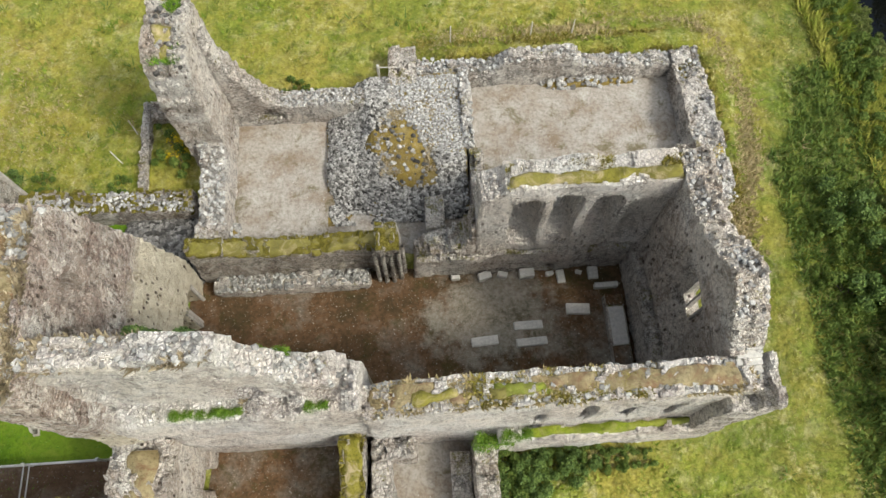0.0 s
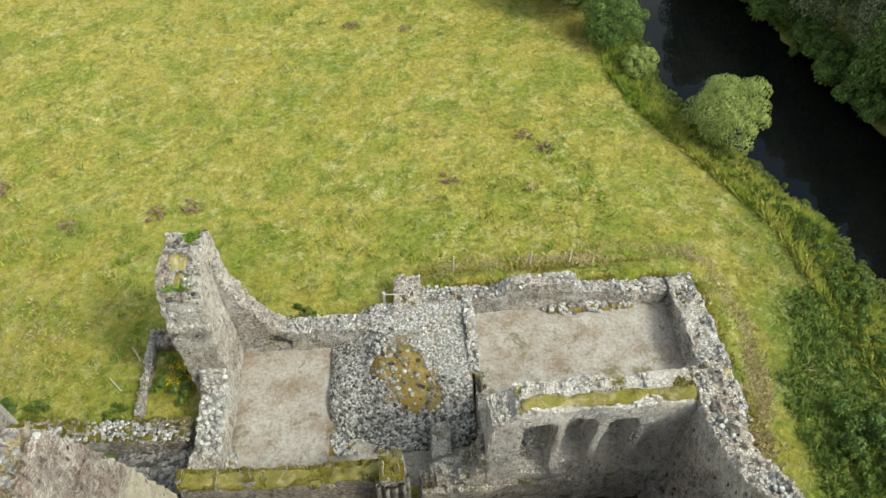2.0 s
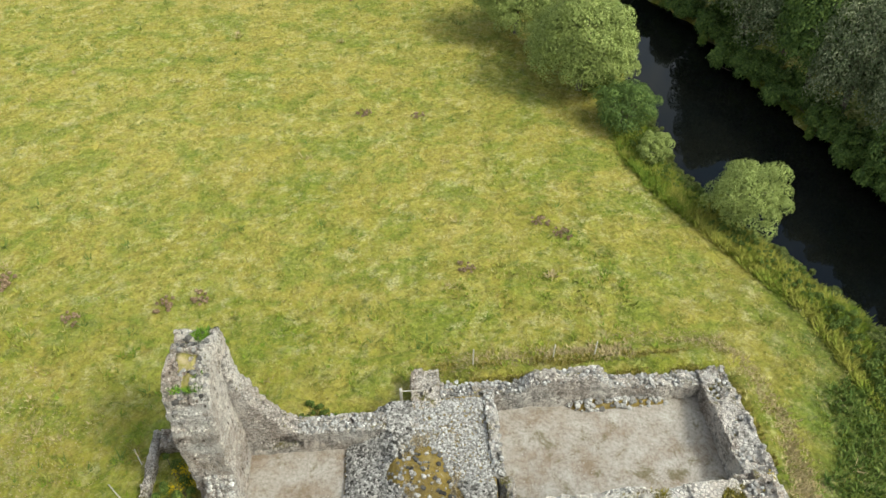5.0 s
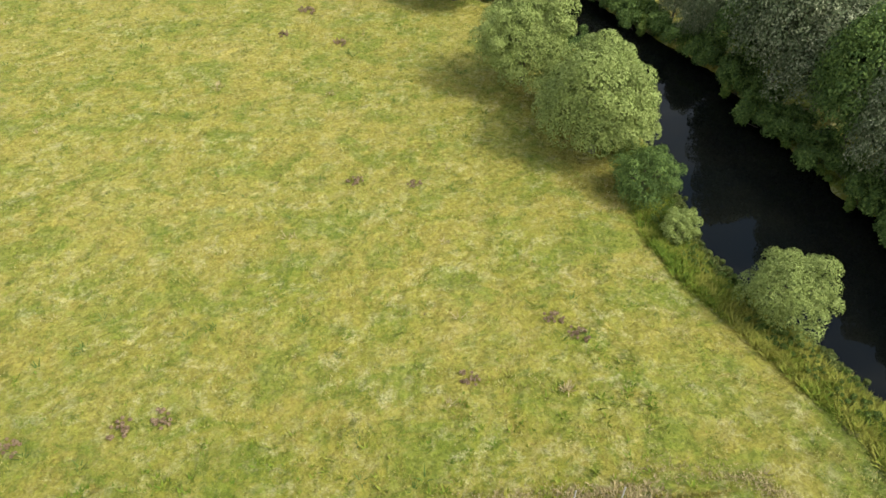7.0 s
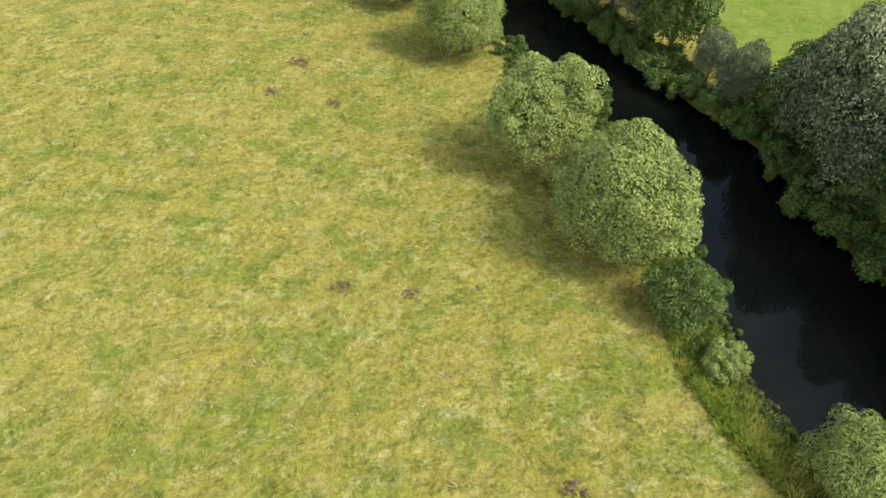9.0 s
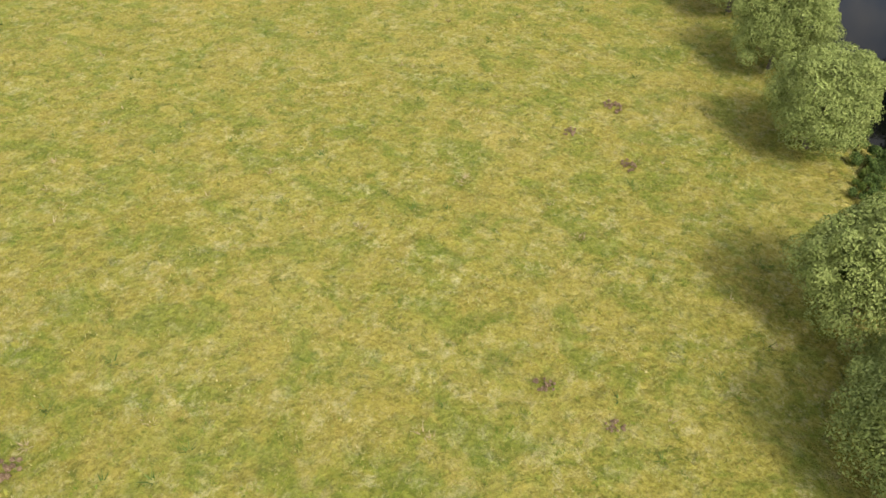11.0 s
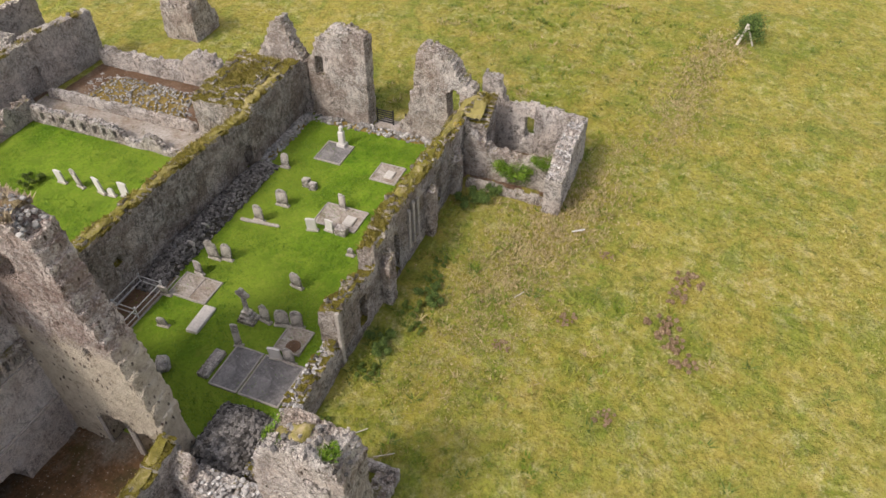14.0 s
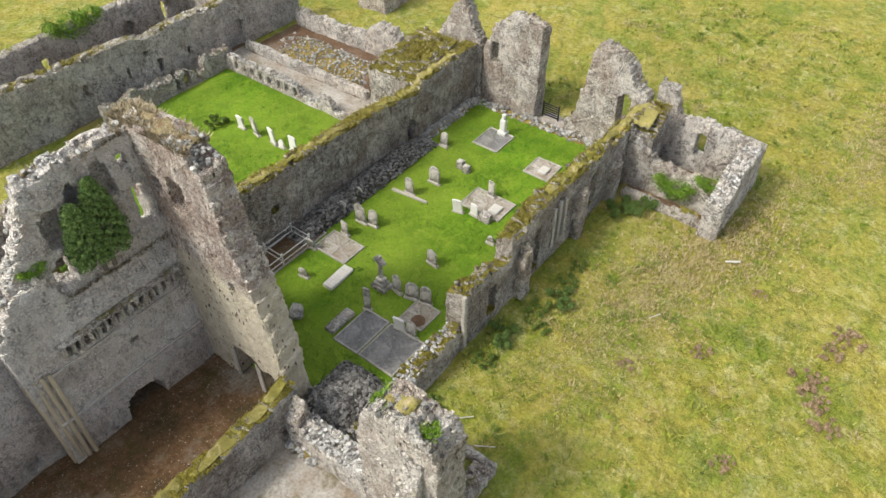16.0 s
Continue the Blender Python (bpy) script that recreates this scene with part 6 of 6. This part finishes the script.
plot_weeds = stand(make_bush("weed_bed", 1.4, 2.0, 0.8, "rankleaf", 17, 5000, 0.14, "rank weeds filling a walled plot", "weeds"), -12.5, 20.4)
rag = stand(make_bush("ragwort", 0.9, 0.9, 1.0, "yellow", 18, 500, 0.12, "yellow flowering ragwort among weeds", "flowers"), -12.2, 20.8)
for x, y, z, s in ((14.3, 13.2, 9.4, 0.35), (18.6, 17.6, 1.8, 0.4), (7.6, 3.5, 10.2, 0.25), (-40.5, 17.2, 5.0, 0.4), (-11.5, 6.8, 16.5, 0.3)):
    again(rag, x, y, 0.3, s, z)
nettle_dark = again(nettle, -27.0, -14.7, 0, 0.7, 0.0)


# ---- grass: tufts over the meadow, lawns' edges and wall tops ----
def tufts(name, xs, ys, zs, size, blades, material, seed, label, lean=0.5, wide=0.16):
    """Many small grass tufts, each a few bent blades, as one mesh."""
    r = np.random.default_rng(seed)
    n = len(xs)
    h = np.repeat(size * r.uniform(0.5, 1.4, n), blades)
    base = np.repeat(np.stack([xs, ys, zs], 1), blades, 0)
    m = len(base)
    a = r.uniform(0, 6.283, m)
    out = np.stack([np.cos(a), np.sin(a), 0 * a], 1)
    side = np.stack([-np.sin(a), np.cos(a), 0 * a], 1)
    base = base + out * (h * 0.25)[:, None]
    tip = base + out * (h * r.uniform(0.2, 1.0, m) * lean * 2)[:, None] + np.array([0, 0, 1.0]) * (h * r.uniform(0.5, 1.0, m))[:, None]
    wd = (h * wide)[:, None]
    v = np.stack([base - side * wd, base + side * wd, tip], 1).reshape(-1, 3)
    ob = mesh_object(name, v, np.arange(3 * m).reshape(-1, 3), M[material])
    return tagged(ob, label, "grass", kind="stuff")


rt = np.random.default_rng(77)


def meadow_places(count):
    x, y = rt.uniform(-78, 31, count), rt.uniform(-6, 120, count)
    keep = ~(((x > -47) & (x < -8) & (y < 17.8)) | ((x > -15) & (x < 19.5) & (y < 25.4) & (y > 2.0)) | ((x > -47.2) & (x < -39) & (y < 26.3)) | ((x < 5) & (y < 5)))
    keep &= (x < np.interp(y, RIVER_Y, RIVER_L) - 0.8) & (sheet_noise(x, y, 1.3, 61) + 0.6 * sheet_noise(x, y, 3.2, 62) + rt.uniform(-0.7, 0.7, count) > 0.0)
    return x[keep], y[keep]


lx, ly = rt.uniform(-44, -12.2, 26000), rt.uniform(1.4, 15.8, 26000)
keep = sheet_noise(lx, ly, 1.1, 63) + rt.uniform(-0.6, 0.6, 26000) > 0.1
tufts("lawn_grass", lx[keep], ly[keep], 0.04 + 0 * lx[keep], 0.11, 4, "lawnblade", 3, "short thick lawn grass")
lx, ly = rt.uniform(-34, -12.2, 18000), rt.uniform(-21, -0.5, 18000)
keep = sheet_noise(lx, ly, 1.1, 64) + rt.uniform(-0.6, 0.6, 18000) > 0.1
tufts("lawn_grass", lx[keep], ly[keep], 0.04 + 0 * lx[keep], 0.11, 4, "lawnblade", 4, "short thick lawn grass")
tx, ty = meadow_places(100000)
tufts("meadow_grass", tx, ty, ground_height(tx, ty) - 0.02, 0.2, 4, "blade", 1, "long seeding meadow grass in pale tufts")
tx, ty = meadow_places(70000)
tufts("meadow_grass", tx, ty, ground_height(tx, ty) - 0.02, 0.18, 4, "blade2", 2, "short green meadow grass between the tufts")


def wall_grass(axis, a, b, o0, o1, heights, count, size, material, seed, label):
    at, h = np.array(heights, float).T
    s, o = rt.uniform(a, b, count), rt.uniform(o0, o1, count)
    x, y = (s, o) if axis == "x" else (o, s)
    keep = sheet_noise(x, y, 1.5, seed) > -0.35
    tufts("wall_top_grass", x[keep], y[keep], (np.interp(s, at, h) - 0.12)[keep], size, 5, material, seed, label, 0.5, 0.2)


def turf_strip(axis, a, b, o0, o1, heights, material, seed, label, lift=0.14, gaps=-0.5):
    """A cushion of moss or turf along a wall top, broken where stones stand through."""
    at, h = np.array(heights, float).T
    s, o = np.arange(a, b, 0.16), np.arange(o0, o1 + 0.01, 0.14)
    s, o = np.meshgrid(s, o, indexing="ij")
    x, y = (s, o) if axis == "x" else (o, s)
    edge = np.minimum(np.minimum(o - o0, o1 - o), np.minimum(s - a, b - s))
    z = np.interp(s, at, h) + lift * np.clip(edge / 0.18, -1, 1) + 0.09 * sheet_noise(x, y, 3.5, seed) + 0.08 * sheet_noise(x, y, 9, seed + 1)
    z = z - 0.7 * np.clip(gaps - sheet_noise(x, y, 1.1, seed + 2), 0, 0.6) - 0.12 * (edge < 0.05)
    o = o + 0.1 * sheet_noise(x, y, 3.0, seed + 3)
    x, y = (s, o) if axis == "x" else (o, s)
    i = np.arange(s.size).reshape(s.shape)
    f = np.stack([i[:-1, :-1], i[1:, :-1], i[1:, 1:], i[:-1, 1:]], -1).reshape(-1, 4)
    ob = mesh_object("wall_top_moss", np.stack([x, y, z], -1).reshape(-1, 3), f if axis == "x" else f[:, ::-1], M[material], True)
    tagged(ob, label, "moss", kind="stuff")


turf_strip("x", 5.6, 13.2, 12.3, 12.95, ((4.8, 9.4), (6, 9.56), (13.2, 9.76)), "mosscap", 301, "yellow-green moss carpet along the chancel wall top", 0.17, -0.85)
turf_strip("x", -10.2, 0.3, 12.4, 13.2, ((-10.3, 4.0), (-8.5, 3.4), (-4, 3.2), (-1, 3.5), (0.3, 4.3)), "mosscap", 302, "yellow-green moss carpet on the low wall", 0.08, -0.3)
turf_strip("x", -0.8, 13.6, 3.15, 4.1, ((-1, 9.4), (0.5, 10.1), (5, 10.3), (12, 10.4), (14.6, 10)), "drycap", 303, "dry brown turf along the chancel wall top", 0.1, -0.1)
turf_strip("x", 0.8, 4.6, 3.2, 3.8, ((-1, 9.4), (0.5, 10.1), (5, 10.3)), "mosscap", 304, "green moss patches on the chancel wall top", 0.2, -0.1)
turf_strip("y", 3.2, 8.8, -11.8, -10.6, ((3, 16.6), (8.6, 16.8), (9.6, 15.8)), "drycap", 305, "dry turf along the tower top", 0.12, -0.1)
turf_strip("y", 20.2, 22.0, -10.6, -9.6, ((19.7, 8.6), (20.4, 9.4), (22.6, 9.8)), "mosscap", 307, "green moss on the gable top", 0.04, 0.0)
turf_strip("y", -9.2, 3.0, -2.5, -1.6, ((-9, 4.2), (3, 4.2)), "mosscap", 308, "bright moss along the narrow wall", 0.1, -0.3)
turf_strip("x", 4.8, 13.6, 2.4, 2.9, ((4.6, 4.4), (14.0, 4.0)), "greencap", 314, "bright green moss along the footing", 0.1, -0.5)
turf_strip("x", 4.0, 7.6, 3.2, 3.9, ((4, 10.3), (8, 10.38)), "greencap", 315, "bright green moss on the chancel wall top", 0.14, -0.15)
turf_strip("x", -44, -12.2, 0.0, 0.8, ((-44.6, 5.4), (-37.5, 5.2), (-36.2, 4.5), (-30, 5.3), (-22, 5.5), (-12, 6)), "mosscap", 309, "yellow turf along the nave wall top", 0.12, -0.3)
turf_strip("y", -9.0, 2.8, -11.2, -9.8, ((-9.4, 6.2), (3.1, 6.6)), "drycap", 310, "brown turf on the transept wall top", 0.14, -0.2)
turf_strip("x", -44.4, -42.0, 16.4, 18.6, ((-44.6, 5.6), (-43, 5.0), (-42, 4.6)), "mosscap", 311, "yellow moss over the wall junction", 0.25, -0.6)
turf_strip("x", -43.8, -30, 16.3, 17.1, ((-44.6, 4.9), (-38, 5.1), (-31, 5.6)), "mosscap", 312, "yellow moss along the nave wall top", 0.14, -0.3)
wall_grass("x", 5.6, 13.2, 12.3, 13.5, ((5, 9.5), (13.2, 9.75)), 1800, 0.16, "moss", 201, "yellow moss and grass along a wall top")
wall_grass("x", -0.5, 14.0, 3.0, 4.1, ((-0.5, 9.6), (0.5, 10.1), (5, 10.3), (14, 10.2)), 2600, 0.24, "drygrass", 202, "dry brown grass along a wall top")
wall_grass("x", 3.0, 10.0, 3.0, 4.1, ((3, 10.3), (10, 10.4)), 700, 0.22, "moss", 203, "green moss along a wall top")
wall_grass("x", -10.2, 0.3, 12.4, 13.35, ((-10.3, 4.0), (-8.5, 3.4), (-4, 3.2), (-1, 3.5), (0.3, 4.3)), 1500, 0.14, "moss", 204, "thick yellow moss along a wall top")
wall_grass("x", -44, -12.2, -0.15, 0.95, ((-44.6, 5.4), (-37.5, 5.2), (-36.2, 4.5), (-30, 5.3), (-22, 5.5), (-12, 6)), 4200, 0.26, "moss", 205, "dry yellow grass along a wall top")
wall_grass("x", -44, -25.2, 16.2, 17.3, ((-44.6, 4.9), (-38, 5.1), (-31, 5.6), (-28, 5.9), (-25.2, 5.2)), 2200, 0.22, "moss", 206, "yellow moss and grass along a wall top")
wall_grass("x", -11.9, -5, 3.95, 4.85, ((-12, 16.6), (-5, 16.3)), 700, 0.28, "straw", 207, "dry grass along the tower's top")
wall_grass("y", 3.2, 9.0, -11.9, -10.5, ((3, 16.6), (9, 16.8)), 1500, 0.32, "straw", 208, "dry grass along the tower's top")
wall_grass("y", 20.0, 23.4, -10.6, -9.3, ((20, 9.3), (23.4, 9.6)), 500, 0.22, "ivy", 209, "bright green growth on the gable top")
wall_grass("x", -43.5, -36.5, -4.5, -0.3, ((-43.6, 5.6), (-36.4, 4.8)), 2600, 0.24, "moss", 210, "yellow moss on the vaulted block")
wall_grass("y", -9.2, 3.0, -2.55, -1.55, ((-9, 4.2), (3, 4.2)), 1600, 0.18, "moss", 211, "bright moss strip along a narrow wall")
wall_grass("y", 14.6, 25.0, 17.6, 19.6, ((14.6, 1.9), (25, 1.3)), 1500, 0.2, "moss", 212, "dry grass over a buried wall")
wall_grass("x", 2.0, 18.0, 24.7, 27.0, ((2, 0.95), (18, 0.95)), 2200, 0.2, "moss", 213, "dry grass over a buried wall")
wall_grass("x", -46, -11, -24.8, -23.8, ((-46.4, 4.8), (-40, 5.4), (-36, 5), (-31, 5.2), (-28, 4.8), (-26.6, 5.4), (-11, 5.6)), 2200, 0.24, "moss", 214, "yellow grass along a wall top")
wall_grass("x", -11.5, -2.0, 3.4, 5.0, ((-11.5, 9.9), (-2, 10)), 900, 0.3, "straw", 215, "dry weeds on the broken ledge")
wall_grass("x", -44.5, -42.4, 17.4, 19.0, ((-44.6, 6), (-43, 4.9), (-42.4, 4.4)), 500, 0.24, "moss", 216, "yellow moss on a broken corner")
wall_grass("x", -0.4, 2.8, 17.4, 21.6, ((-0.4, 1.8), (2.8, 1.8)), 900, 0.2, "straw", 217, "brown moss on the rubble mound")
tx, ty = 31.5 - 9.0 * rt.uniform(0, 1, 11000) ** 1.3, rt.uniform(-8, 32, 11000)
thin = ty + 3.5 * sheet_noise(tx, ty, 0.5, 81) + 1.1 * (27 - tx) < 24
tx, ty = tx[thin], ty[thin]
tufts("rank_grass", tx, ty, ground_height(tx, ty), 0.32, 5, "rankleaf", 5, "rank green growth on the river side")
ty = rt.uniform(14, 60, 9000)
tx = np.interp(ty, RIVER_Y, RIVER_L) - 0.2 - 4.0 * rt.uniform(0, 1, 9000) ** 1.6
tufts("rank_grass", tx, ty, ground_height(tx, ty), 0.5, 6, "blade2", 6, "long rank grass along the river bank", 0.6, 0.1)


def trodden(points, width, count, seed):
    """Dry bent grass along a trodden line."""
    r = np.random.default_rng(seed)
    p = np.array(points, float)
    s = r.uniform(0, len(p) - 1, count)
    x = np.interp(s, range(len(p)), p[:, 0]) + r.normal(size=count) * width
    y = np.interp(s, range(len(p)), p[:, 1]) + r.normal(size=count) * width
    tufts("worn_grass", x, y, ground_height(x, y), 0.22, 4, "drygrass", seed, "dry trodden grass along a faint track")


trodden(((13.4, 29.0), (18.8, 28.2), (21.0, 25.4), (21.7, 21.5), (21.2, 18), (20.2, 15), (19.6, 11)), 0.45, 1800, 31)
trodden(((-46, 27), (-50, 29.5), (-54, 33.5), (-60, 32.5), (-66, 33.5), (-74, 36)), 1.5, 2600, 33)
trodden(((-20, 22), (-26, 24.5), (-31, 24), (-37, 26.5), (-44, 27.5)), 2.0, 4200, 34)
trodden(((2, 27.4), (8, 27.6), (14, 27.2)), 0.5, 700, 35)
tx, ty = meadow_places(26000)
near_ruin = (ty < 34 + 5 * sheet_noise(tx, ty, 0.3, 66)) & (tx < 16)
tufts("coarse_grass", tx[near_ruin], ty[near_ruin], ground_height(tx[near_ruin], ty[near_ruin]), 0.34, 5, "blade2", 7, "coarse dark tussocks near the ruin")
# brown and green tussocks crowding along the wall foot and out into the meadow
tx, ty = meadow_places(60000)
clump = sheet_noise(tx, ty, 1.7, 71) + 0.5 * sheet_noise(tx, ty, 4.0, 72)
close = np.clip(1.2 - (ty - 17.5) / 16, 0, 1) * (tx < -9)
pick = clump > 1.15 - 0.75 * close
dry = sheet_noise(tx, ty, 0.7, 73) > 0.1
for name, sel, material, label in (("dry_tussock", pick & dry, "drygrass", "bleached brown grass tussocks"), ("green_tussock", pick & ~dry, "rankleaf", "rank green grass tussocks")):
    tufts(name, tx[sel], ty[sel], ground_height(tx[sel], ty[sel]) - 0.03, 0.42, 7, material, 8, label, 0.7, 0.09)
